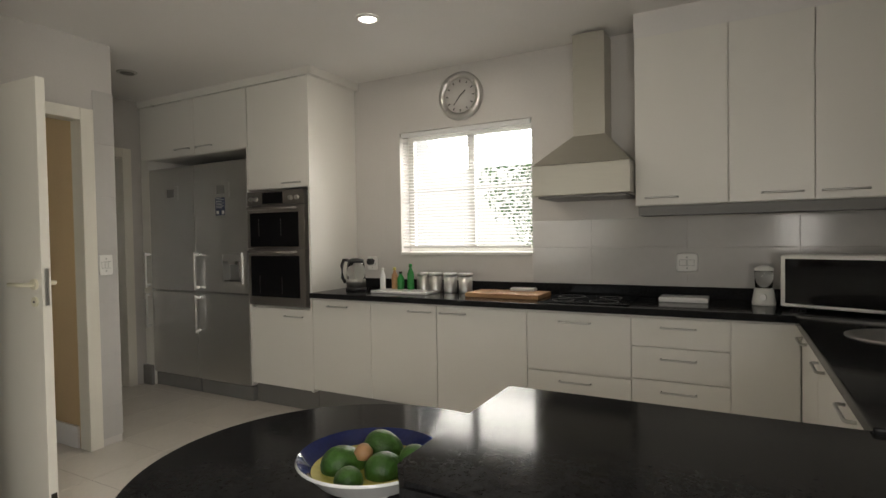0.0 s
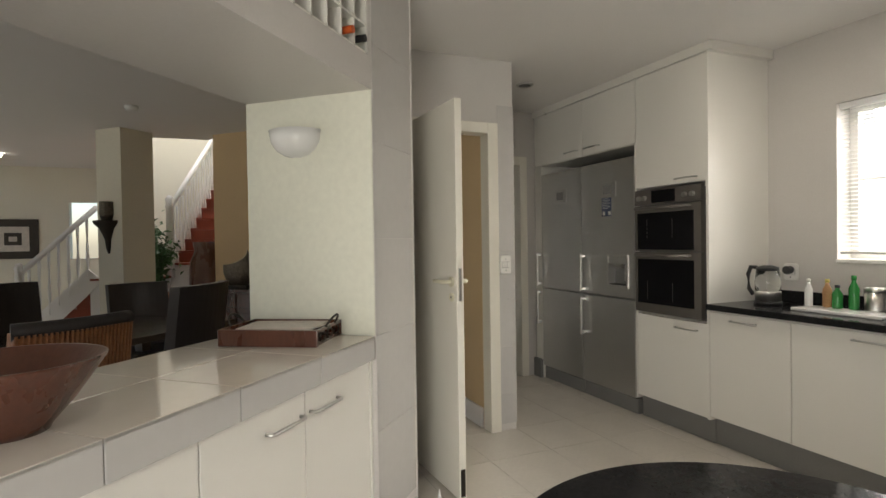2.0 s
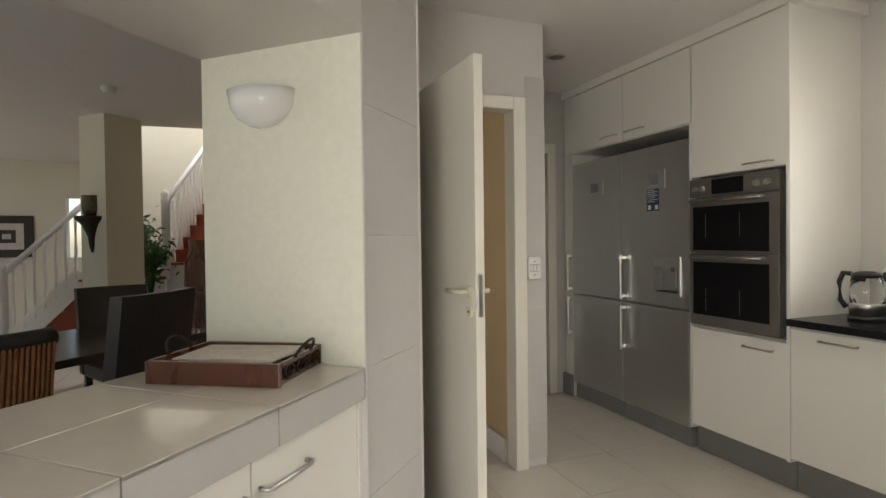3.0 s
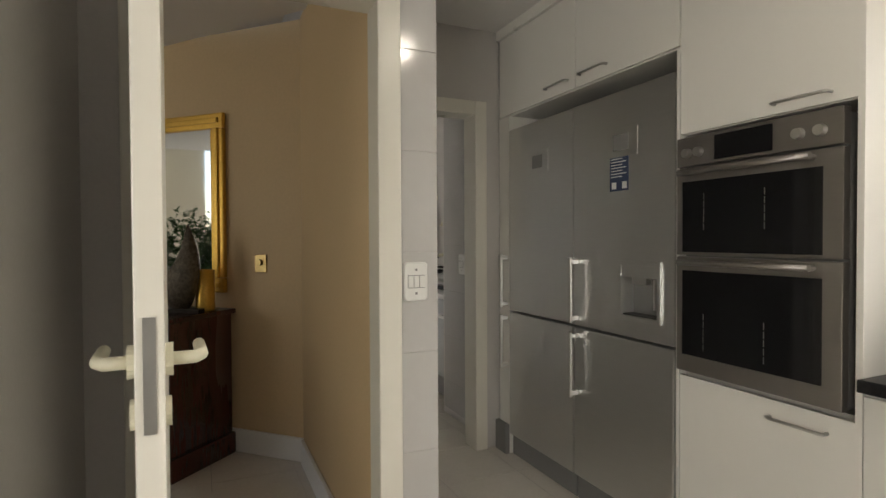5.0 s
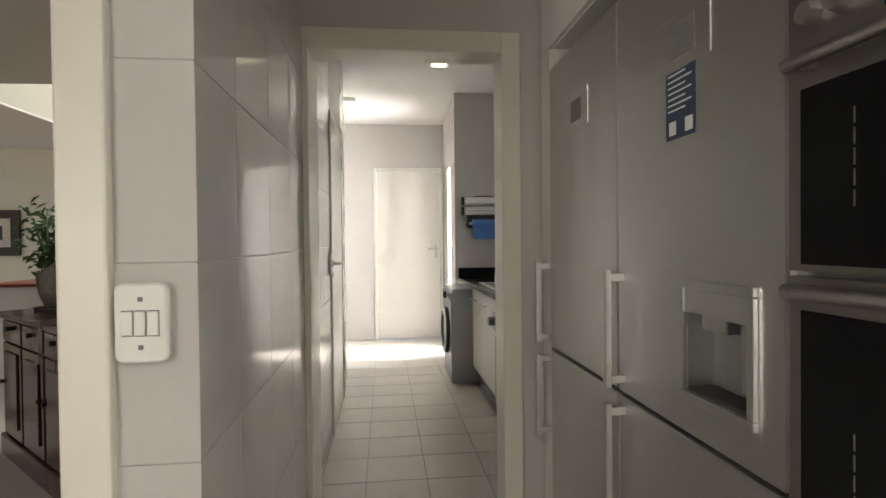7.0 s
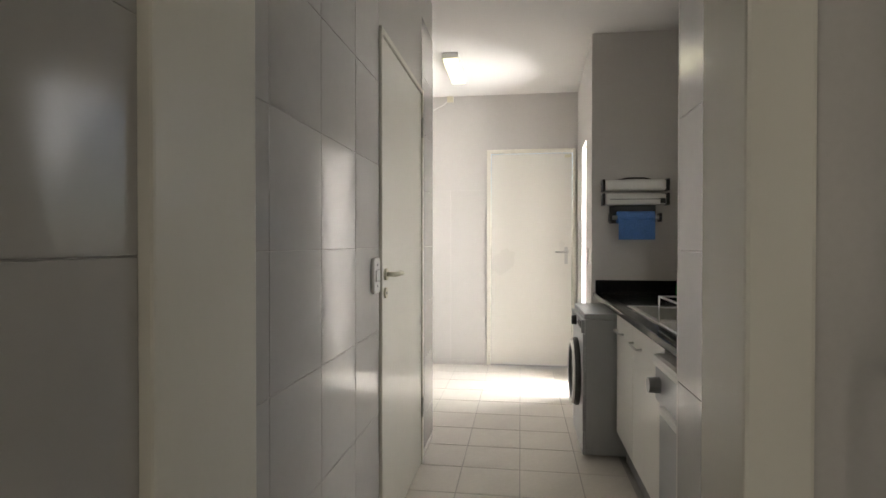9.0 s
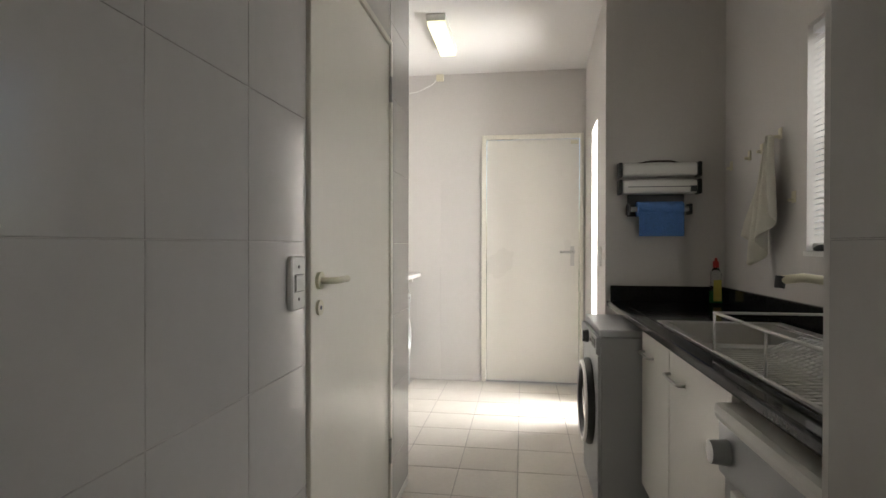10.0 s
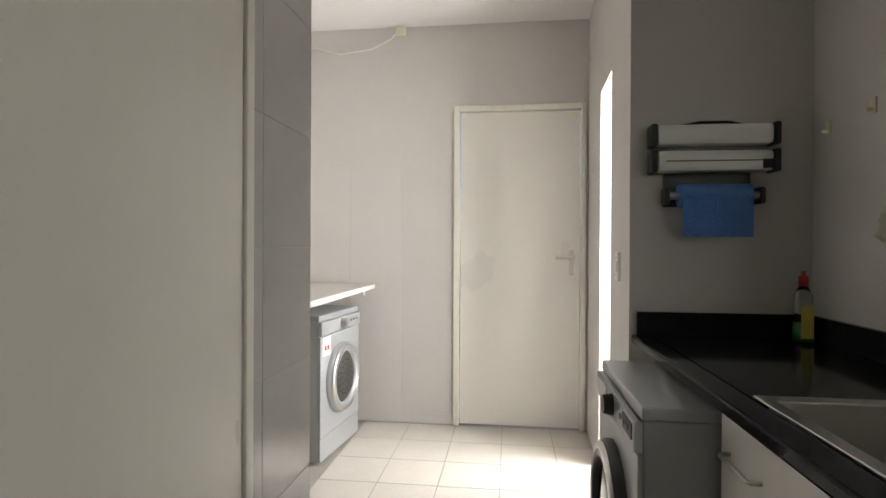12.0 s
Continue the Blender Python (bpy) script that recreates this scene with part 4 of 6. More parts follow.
bottle("sauce_bottle", -2.47, 3.55, TOP1 + 0.02, 0.022, 0.17, CERAMIC, PLASTIC, "small white bottle on the tray")
bottle("spice_jar", -2.39, 3.60, TOP1 + 0.02, 0.025, 0.17, BOARD, YELLOWP, "brown spice jar with a yellow cap", "jar")
bottle("spice_jar", -2.32, 3.58, TOP1 + 0.02, 0.028, 0.14, GREENP, BLACK, "dark green jar on the tray", "jar")
bottle("oil_bottle", -2.24, 3.60, TOP1 + 0.02, 0.027, 0.20, GREENP, GREENP, "green plastic bottle on the tray")
for k, x in enumerate((-2.17, -2.06, -1.93, -1.80)):
    c = thing("canister", (x, 3.68, TOP1), "round stainless steel storage canister with a lid", "canister", "row of canisters")
    part("body", lathe(bmesh.new(), [(0.052, 0), (0.053, 0.005), (0.053, 0.125)], (x, 3.68, TOP1), 28), CHROME, c)
    part("lid", lathe(bmesh.new(), [(0.055, 0.126), (0.055, 0.146), (0.05, 0.15), (0.002, 0.151)], (x, 3.68, TOP1), 28), STEEL, c)
solo("chopping_board", B(-1.68, -1.14, 3.42, 3.70, TOP1, TOP1 + 0.032, bev=0.006), BOARD, "thick wooden chopping board lying on the worktop", "chopping board")
solo("soap_dish", B(-1.42, -1.24, 3.62, 3.70, TOP1 + 0.032, TOP1 + 0.055, bev=0.01), CERAMIC, "small white dish on the chopping board", "dish")
solo("scale_tray", B(-0.42, -0.14, 3.60, 3.78, TOP1, TOP1 + 0.03, bev=0.008), CERAMIC, "flat white dish at the back of the worktop", "dish")
bl = thing("blender", (0.15, 3.66, TOP1), "small white electric grinder with a glass jar", "blender")
part("base", lathe(bmesh.new(), [(0.06, 0), (0.062, 0.01), (0.05, 0.09), (0.045, 0.10)], (0.15, 3.66, TOP1), 24), PLASTIC, bl)
part("dial", cyl(bmesh.new(), (0.145, 3.61, TOP1 + 0.05), (0.14, 3.592, TOP1 + 0.05), 0.02, seg=16), CHROME, bl)
part("jar", lathe(bmesh.new(), [(0.045, 0.101), (0.05, 0.19), (0.046, 0.2)], (0.15, 3.66, TOP1), 24), GLASSWARE, bl)
part("lid", lathe(bmesh.new(), [(0.05, 0.2), (0.05, 0.215), (0.02, 0.23), (0.002, 0.23)], (0.15, 3.66, TOP1), 24), PLASTIC, bl)
MW = Matrix.Translation((0.26, 3.50, TOP1)) @ Matrix.Rotation(radians(-24), 4, "Z")
mw = thing("microwave_oven", (0.6, 3.55, TOP1), "white microwave oven with a dark glass door in the corner", "microwave")
part("body", B(-0.03, 0.60, -0.02, 0.30, 0.015, 0.30, bev=0.012, m=MW), PLASTIC, mw)
part("door", B(-0.025, 0.46, -0.045, -0.021, 0.02, 0.295, bev=0.01, m=MW), PLASTIC, mw)
part("door_glass", B(0.0, 0.45, -0.048, -0.0445, 0.038, 0.28, m=MW), BLACKGLASS, mw)
part("control_strip", B(0.465, 0.595, -0.04, -0.021, 0.02, 0.295, bev=0.006, m=MW), CHROME, mw)
for x in (0.05, 0.45):
    part("foot", B(x, x + 0.03, 0.02, 0.26, 0.0, 0.016, m=MW), BLACK, mw)

# ---- serving hatch ----
def diag(x, y, z):
    return DIAG @ Vector((x, y, z))


sc = thing("serving_counter", diag(1.2, -0.35, 0), "white serving counter with a glazed tile top", "counter")
part("core", B(0.008, 2.59, -0.69, -0.012, 0.845, 0.938, m=DIAG), GROUT, sc)
part("carcass", B(0.02, 2.59, -0.62, -0.045, 0.1, 0.845, m=DIAG), WHITE, sc)
part("end_panel", B(0.0, 0.02, -0.62, -0.022, 0.0, 0.845, m=DIAG), WHITE, sc)
part("plinth", B(0.02, 2.59, -0.60, -0.08, 0.0, 0.1, m=DIAG), KICK, sc)
for k in range(5):
    a = 0.022 + k * 0.516
    p = part("door", B(a + 0.003, a + 0.513, -0.045, -0.026, 0.105, 0.838, bev=0.0025, m=DIAG), WHITE, sc)
    h0 = a + (0.29 if k % 2 == 0 else 0.03)
    handle(p, diag(h0, -0.026, 0.75), diag(h0 + 0.195, -0.026, 0.75), DIAG.to_3x3() @ Vector((0, 0.03, 0)), 0.007)
for k in range(6):
    a = 0.01 + k * 0.45
    b = min(a + 0.446, 2.585)
    part("edge_tile", B(a, b, -0.012, -0.002, 0.842, 0.9495, bev=0.002, m=DIAG), TILE, sc, "glazed grey edge tile")
    part("tile", B(a, b, -0.352, -0.002, 0.938, 0.950, bev=0.002, m=DIAG), TOPTILE, sc)
    part("tile", B(a, b, -0.69, -0.357, 0.938, 0.950, bev=0.002, m=DIAG), TOPTILE, sc)

# wine rack in the bulkhead
wr = thing("wine_rack", diag(0.6, -0.15, 2.24), "white wooden wine rack with square cells in the bulkhead", "wine rack")
part("back_panel", B(0.03, 1.15, -0.299, -0.29, 2.236, 2.619, m=DIAG), WHITE, wr)
for k in range(11):
    x = 0.031 + k * 0.1109
    part("upright", B(x, x + 0.009, -0.289, -0.004, 2.246, 2.61, m=DIAG), WHITE, wr)
for k in range(4):
    z = 2.237 + k * 0.124
    sh = bmesh.new()
    for j in range(10):
        x = 0.04 + j * 0.1109
        box(sh, x, x + 0.1019, -0.289, -0.004, z, z + 0.009, m=DIAG)
    part("shelf", sh, WHITE, wr)
for x, z, m_, lb in ((0.09, 2.252, BLACK, "dark wine bottle with a black capsule lying in the rack"), (0.20, 2.252, ORANGE, "wine bottle with an orange capsule lying in the rack"), (0.42, 2.376, BLACK, "dark wine bottle lying in the rack")):
    wb = thing("wine_bottle", diag(x, -0.1, z), lb, "bottle", "bottles in the rack")
    part("glass_body", cyl(bmesh.new(), diag(x, -0.285, z + 0.038), diag(x, -0.12, z + 0.036), 0.035, 0.034, 18), GREENP, wb)
    part("neck", cyl(bmesh.new(), diag(x, -0.12, z + 0.036), diag(x, -0.05, z + 0.036), 0.034, 0.015, 18), GREENP, wb)
    part("capsule", cyl(bmesh.new(), diag(x, -0.05, z + 0.036), diag(x, 0.02, z + 0.036), 0.016, 0.016, 16), m_, wb)

# half-bowl wall lamp on the reveal
wl = thing("wall_lamp", diag(0.006, -0.405, 1.86), "white glazed half-bowl wall uplighter", "wall lamp")
bm = bmesh.new()
N = 18
rings = []
for r, z in ((0.018, 1.797), (0.06, 1.806), (0.10, 1.83), (0.126, 1.868), (0.137, 1.925), (0.130, 1.925), (0.115, 1.865), (0.05, 1.815)):
    rings.append([bm.verts.new(diag(0.007 + 0.85 * r * math.sin(math.pi * k / N), -0.405 + r * math.cos(math.pi * k / N), z)) for k in range(N + 1)])
for a, b in zip(rings, rings[1:]):
    for k in range(N):
        bm.faces.new((a[k], a[k + 1], b[k + 1], b[k])).smooth = True
part("shade", bm, CERAMIC, wl)

# basket tray with papers, wooden bowl
ty = thing("basket_tray", diag(0.22, -0.42, 0.95), "dark brown wooden tray with iron scroll handles and papers", "tray")
TM = DIAG @ Matrix.Translation((0.20, -0.36, 0.951)) @ Matrix.Rotation(radians(12), 4, "Z")
part("base", B(-0.15, 0.15, -0.21, 0.21, 0, 0.012, m=TM), BOWLWOOD, ty)
for a in ((-0.17, -0.15, -0.22, 0.22), (0.15, 0.17, -0.22, 0.22)):
    part("side", B(*a, 0, 0.07, bev=0.003, m=TM), BOWLWOOD, ty)
for s_ in (-1, 1):
    part("end_rail", B(-0.149, 0.149, s_ * 0.215 - 0.006, s_ * 0.215 + 0.006, 0.058, 0.07, m=TM), BOWLWOOD, ty)
    scr = bmesh.new()
    for c in (-0.09, 0.0, 0.09):
        tube(scr, [TM @ Vector((c + 0.035 * math.cos(q), s_ * 0.215, 0.034 + 0.022 * math.sin(q))) for q in [j * 0.55 for j in range(13)]], 0.004, 6)
    part("scrollwork", scr, IRON, ty, "dark iron scrollwork")
    part("handle", tube(bmesh.new(), [TM @ Vector((0.06 * math.cos(q), s_ * (0.218 + 0.03 * math.sin(q)), 0.07 + 0.045 * math.sin(q))) for q in [j * math.pi / 10 for j in range(11)]], 0.005, 8), IRON, ty)
for k in range(3):
    solo("paper_sheet", B(-0.12, 0.11, -0.17, 0.17, 0, 0.003, m=TM @ Matrix.Translation((0, 0, 0.058 + 0.0035 * k)) @ Matrix.Rotation(radians(4 * k - 5), 4, "Z")), PAPER, "printed magazine lying across the tray", "magazine", "papers on the tray")
solo("wooden_bowl", lathe(bmesh.new(), [(0.085, 0), (0.09, 0.012), (0.14, 0.07), (0.205, 0.165), (0.208, 0.172), (0.198, 0.172), (0.13, 0.075), (0.075, 0.02), (0.002, 0.018)], diag(1.40, -0.26, 0.95), 48), BOWLWOOD, "large dark turned wooden bowl on the serving counter", "bowl")
solo("door_stop", lathe(bmesh.new(), [(0.02, 0), (0.02, 0.012), (0.012, 0.03), (0.002, 0.031)], (-2.98, 1.26, 0), 14), PLASTIC, "small white rubber door stop on the floor", "door stop")

# ---- dining room ----
MIR = Matrix.Translation((-5.45, 2.04, 0)) @ Matrix.Rotation(radians(225), 4, "Z") @ Matrix.Diagonal((1.06, 1.06, 1, 1))
# MIR: local x runs along the mirror wall, local y points out of the wall into the room
mr = thing("wall_mirror", MIR @ Vector((1.28, 0.02, 1.55)), "large wall mirror in a broad gold frame", "mirror")
M0, M1, MZ0, MZ1, FW = 0.557, 2.0, 1.0, 2.19, 0.10
part("mirror_glass", B(M0 + FW * 0.8, M1 - FW * 0.8, 0.010, 0.016, MZ0 + FW * 0.8, MZ1 - FW * 0.8, m=MIR), MIRROR, mr)
for b in ((M0, M1, MZ1 - FW, MZ1), (M0, M1, MZ0, MZ0 + FW), (M0, M0 + FW, MZ0 + FW, MZ1 - FW), (M1 - FW, M1, MZ0 + FW, MZ1 - FW)):
    r = part("frame_rail", B(b[0], b[1], 0.004, 0.036, b[2], b[3], bev=0.010, m=MIR), GOLD, mr)
    if b[1] - b[0] > b[3] - b[2]:
        part("frame_bead", B(b[0] + 0.03, b[1] - 0.03, 0.030, 0.050, (b[2] + b[3]) / 2 - 0.018, (b[2] + b[3]) / 2 + 0.018, bev=0.008, m=MIR), GOLD, r)
    else:
        part("frame_bead", B((b[0] + b[1]) / 2 - 0.018, (b[0] + b[1]) / 2 + 0.018, 0.030, 0.050, b[2], b[3], bev=0.008, m=MIR), GOLD, r)
sw = thing("dimmer_switch", MIR @ Vector((0.30, 0.0, 1.2)), "brass dimmer switch plate on the ochre wall", "switch")
part("plate", B(0.258, 0.342, 0, 0.008, 1.14, 1.255, bev=0.002, m=MIR), BRASS, sw)
part("knob", cyl(bmesh.new(), MIR @ Vector((0.30, 0.008, 1.205)), MIR @ Vector((0.30, 0.026, 1.205)), 0.02, 0.017, 16), BRASS, sw)
setting("baseboard", B(0.0, 2.6, 0.0, 0.018, 0.0, 0.10, bev=0.003, m=MIR), CEIL, "white skirting board along the dining wall", "baseboard")
setting("baseboard_passage", B(-5.42, -3.95, 2.012, 2.032, 0, 0.10, bev=0.003), CEIL, "white skirting board beside the passage door", "baseboard")

sb = thing("sideboard", MIR @ Vector((1.35, 0.25, 0)), "dark red mahogany sideboard with panelled doors", "sideboard")
part("top", B(0.48, 2.20, 0.02, 0.53, 0.870, 0.902, bev=0.008, m=MIR), MAHOG, sb)
part("carcass", B(0.51, 2.17, 0.03, 0.49, 0.09, 0.870, bev=0.003, m=MIR), MAHOG, sb)
part("base_moulding", B(0.485, 2.195, 0.025, 0.515, 0.0, 0.09, bev=0.012, m=MIR), MAHOG, sb)
for k in range(4):
    a = 0.535 + k * 0.407
    dr = part("drawer", B(a, a + 0.375, 0.49, 0.505, 0.72, 0.852, bev=0.004, m=MIR), MAHOG, sb)
    part("knob", cyl(bmesh.new(), MIR @ Vector((a + 0.19, 0.505, 0.81)), MIR @ Vector((a + 0.19, 0.53, 0.81)), 0.013, 0.016, 12), IRON, dr)
    dd = part("door", B(a, a + 0.375, 0.49, 0.505, 0.11, 0.705, bev=0.004, m=MIR), MAHOG, sb)
    part("raised_panel", B(a + 0.06, a + 0.315, 0.503, 0.515, 0.18, 0.655, bev=0.008, m=MIR), MAHOG, dd)
    part("knob", cyl(bmesh.new(), MIR @ Vector((a + (0.345 if k % 2 else 0.03), 0.505, 0.45)), MIR @ Vector((a + (0.345 if k % 2 else 0.03), 0.53, 0.45)), 0.011, 0.014, 12), IRON, dd)


def sculpture(at, h, w, turn, body, inner, label):
    """A leaf-shaped vessel, cut open in a curve at the top."""
    s = thing("sculpture", at, label, "sculpture")
    m = Matrix.Translation(at) @ Matrix.Rotation(radians(turn), 4, "Z")
    part("plinth", B(-w * 0.62, w * 0.62, -0.07, 0.07, 0, 0.022, bev=0.003, m=m), IRON, s)
    for mtl, k0, nm in ((body, 1.0, "shell"), (inner, 0.93, "lining")):
        bm = bmesh.new()
        grid = []
        for i in range(15):
            t = i / 14
            half = w * 0.5 * math.sin(math.pi * (0.14 + 0.80 * t)) ** 0.8 * k0
            row = []
            for j in range(21):
                a = 2 * math.pi * j / 20
                cut = 0.55 + 0.45 * (0.5 + 0.5 * math.cos(a)) ** 1.3
                row.append(bm.verts.new(m @ Vector((half * math.cos(a) + 0.10 * w * t * t, 0.55 * half * math.sin(a), 0.022 + h * t * cut))))
            grid.append(row)
        for i in range(14):
            for j in range(20):
                bm.faces.new((grid[i][j], grid[i][j + 1], grid[i + 1][j + 1], grid[i + 1][j])).smooth = True
        bmesh.ops.remove_doubles(bm, verts=bm.verts, dist=0.0005)
        part(nm, bm, mtl, s)
    return s


sculpture(MIR @ Vector((0.68, 0.26, 0.902)), 0.53, 0.25, 62, BRONZE, PALEMETAL, "dark hammered bronze leaf sculpture with a gilt lining")
solo("candle_holder", lathe(bmesh.new(), [(0.055, 0), (0.058, 0.01), (0.056, 0.26), (0.05, 0.262), (0.048, 0.2), (0.002, 0.19)], MIR @ Vector((0.575, 0.17, 0.902)), 28), GOLD, "gold glass cylinder candle holder on the sideboard", "candle holder")
vs = thing("round_vase", MIR @ Vector((1.95, 0.25, 0.902)), "green and gold round vase with a curved cut-away lip", "vase")
VM = Matrix.Translation(MIR @ Vector((1.92, 0.27, 0.902))) @ Matrix.Rotation(radians(60), 4, "Z")
part("plinth", B(-0.13, 0.13, -0.08, 0.08, 0, 0.025, bev=0.004, m=VM), IRON, vs)
for mtl, k0, nm in ((BRONZE, 1.0, "shell"), (PALEMETAL, 0.94, "lining")):
    bm = bmesh.new()
    grid = []
    for i in range(13):
        row = []
        for j in range(25):
            a = 2 * math.pi * j / 24
            top = 0.23 + 0.17 * (0.5 + 0.5 * math.cos(a - 0.3)) ** 2
            t = i / 12
            rr = 0.18 * k0 * math.sin(math.pi * (0.16 + 0.70 * t * top / 0.40)) ** 0.7
            row.append(bm.verts.new(VM @ Vector((rr * math.cos(a), 0.5 * rr * math.sin(a), 0.025 + top * t))))
        grid.append(row)
    for i in range(12):
        for j in range(24):
            bm.faces.new((grid[i][j], grid[i][j + 1], grid[i + 1][j + 1], grid[i + 1][j])).smooth = True
    bmesh.ops.remove_doubles(bm, verts=bm.verts, dist=0.0005)
    part(nm, bm, mtl, vs)

# table and chairs
DT = Matrix.Translation((-4.55, -0.72, 0)) @ Matrix.Rotation(radians(-45), 4, "Z")
dt = thing("dining_table", (-4.55, -0.72, 0), "dark polished wooden dining table", "table")
part("tabletop", B(-0.95, 0.95, -0.5, 0.5, 0.745, 0.79, bev=0.008, m=DT), DARKWOOD, dt)
for x in (-0.85, 0.85):
    for y in (-0.42, 0.42):
        part("leg", B(x - 0.045, x + 0.045, y - 0.045, y + 0.045, 0, 0.745, bev=0.006, m=DT), DARKWOOD, dt)


def chair(x, y, turn, wicker, top):
    m = Matrix.Translation((x, y, 0)) @ Matrix.Rotation(radians(turn), 4, "Z")
    c = thing("dining_chair", (x, y, 0), "high-backed wicker dining chair with a black leather top edge" if wicker else "high-backed black leather dining chair", "chair", "chairs round the table")
    part("seat", B(-0.24, 0.24, -0.24, 0.24, 0.40, 0.50, bev=0.025, m=m), LEATHER, c)
    bm = bmesh.new()
    n = 10
    for i in range(n):
        a0 = -0.25 + 0.5 * i / n
        a1 = -0.25 + 0.5 * (i + 1) / n
        cv = lambda a: -0.22 - 0.05 * (1 - (a / 0.25) ** 2)
        for z0, z1 in ((0.42, top),):
            lean = -0.09
            v = [bm.verts.new(m @ Vector(p)) for p in ((a0, cv(a0), z0), (a1, cv(a1), z0), (a1, cv(a1) + lean, z1), (a0, cv(a0) + lean, z1))]
            bm.faces.new(v)
    bmesh.ops.remove_doubles(bm, verts=bm.verts, dist=0.001)
    ext = bmesh.ops.extrude_face_region(bm, geom=bm.faces[:])
    off = m.to_3x3() @ Vector((0, 0.06, 0))
    bmesh.ops.translate(bm, vec=off, verts=[e for e in ext["geom"] if isinstance(e, bmesh.types.BMVert)])
    part("backrest", bm, WICKER if wicker else LEATHER, c)
    if wicker:
        part("top_pad", tube(bmesh.new(), [m @ Vector((a, -0.22 - 0.05 * (1 - (a / 0.25) ** 2) - 0.06, top + 0.005)) for a in [-0.25 + 0.05 * k for k in range(11)]], 0.038, 10), LEATHER, c, "black leather padded top edge")
        wv = bmesh.new()
        for i in range(26):
            a = -0.245 + 0.49 * i / 25
            y0 = -0.225 - 0.05 * (1 - (a / 0.25) ** 2)
            tube(wv, [m @ Vector((a, y0, 0.43)), m @ Vector((a, y0 - 0.09, top - 0.01))], 0.007, 6)
        part("weave", wv, WICKER, c)
    for lx in (-0.2, 0.2):
        for ly in (-0.2, 0.2):
            part("leg", B(lx - 0.022, lx + 0.022, ly - 0.022, ly + 0.022, 0, 0.40, m=m), DARKWOOD, c)
    return c


chair(-3.82, -0.16, 150, False, 1.16)
chair(-3.45, -0.62, 128, True, 1.02)
chair(-4.95, -1.10, -45, False, 1.12)
chair(-5.55, -0.35, -60, False, 1.05)

# column bracket, ceiling bits
br = thing("wall_bracket", (-7.30, -0.92, 1.5), "dark carved wooden bracket with a small pot on the column", "bracket")
BM_ = Matrix.Translation((-7.28, -0.90, 0)) @ Matrix.Rotation(radians(-45), 4, "Z")
part("corbel", lathe(bmesh.new(), [(0.012, 1.30), (0.03, 1.36), (0.04, 1.46), (0.09, 1.58), (0.15, 1.64), (0.15, 1.67)], (0, 0, 0), 20, BM_ @ Matrix.Translation((0, -0.05, 0))), IRON, br)
part("pot", lathe(bmesh.new(), [(0.07, 1.671), (0.09, 1.75), (0.085, 1.86), (0.09, 1.88), (0.002, 1.88)], (0, 0, 0), 20, BM_ @ Matrix.Translation((0, -0.05, 0))), BRONZE, br)
sn = thing("smoke_detector", (-6.11, -0.54, DZ - 0.02), "small round white detector on the dining ceiling", "detector")
part("body", lathe(bmesh.new(), [(0.06, 0), (0.06, -0.02), (0.045, -0.045), (0.002, -0.046)], (-6.11, -0.54, DZ - 0.0205), 24), PLASTIC, sn)
cl = thing("ceiling_lamp", (-9.6, -2.6, DZ - 0.02), "small round white ceiling lamp, lit", "ceiling lamp")
part("shade", lathe(bmesh.new(), [(0.055, 0), (0.06, -0.02), (0.045, -0.05), (0.002, -0.06)], (-9.6, -2.6, DZ - 0.0205), 24), BULB, cl)
pc = thing("picture_frame", (-10.98, -2.83, 1.5), "square dark framed picture with a pale mount", "picture")
part("frame", B(-10.998, -10.96, -3.16, -2.49, 1.20, 1.84, bev=0.006), IRON, pc)
part("mount", B(-10.96, -10.955, -3.04, -2.61, 1.32, 1.72), PAPER, pc)
part("print", B(-10.955, -10.951, -2.94, -2.71, 1.42, 1.62), IRON, pc)
part("print_centre", B(-10.951, -10.948, -2.88, -2.77, 1.48, 1.56), PAPER, pc)


# ---- stairs ----
st = thing("staircase", (-9.4, -0.6, 0), "red-brown wooden staircase with white turned balusters", "staircase")
FL = Matrix.Translation((-8.75, -0.42, 0.0)) @ Matrix.Rotation(radians(163), 4, "Z")
part("landing", B(-10.2, -8.55, -1.35, -0.42, 0.0, 0.93), CEIL, st, "white plastered landing block")
part("landing_tread", B(-10.2, -8.53, -1.35, -0.40, 0.931, 0.96, bev=0.004), STAIRWOOD, st)
for k in range(9):
    part("riser_block", B(k * 0.25, k * 0.25 + 0.25, -0.58, 0.0, 0.0, 0.96 + 0.17 * (k + 1) - 0.03, m=FL), STAIRWOOD if k else CEIL, st)
    part("tread", B(k * 0.25 - 0.02, k * 0.25 + 0.25, -0.59, 0.01, 0.96 + 0.17 * (k + 1) - 0.029, 0.96 + 0.17 * (k + 1), bev=0.004, m=FL), STAIRWOOD, st)


def baluster(p, h, m):
    x, y, z = p
    part("baluster", lathe(bmesh.new(), [(0.018, 0), (0.018, h * 0.12), (0.012, h * 0.16), (0.022, h * 0.35), (0.011, h * 0.62), (0.018, h * 0.86), (0.018, h)], (0, 0, 0), 10, m @ Matrix.Translation((x, y, z))), CEIL, st)


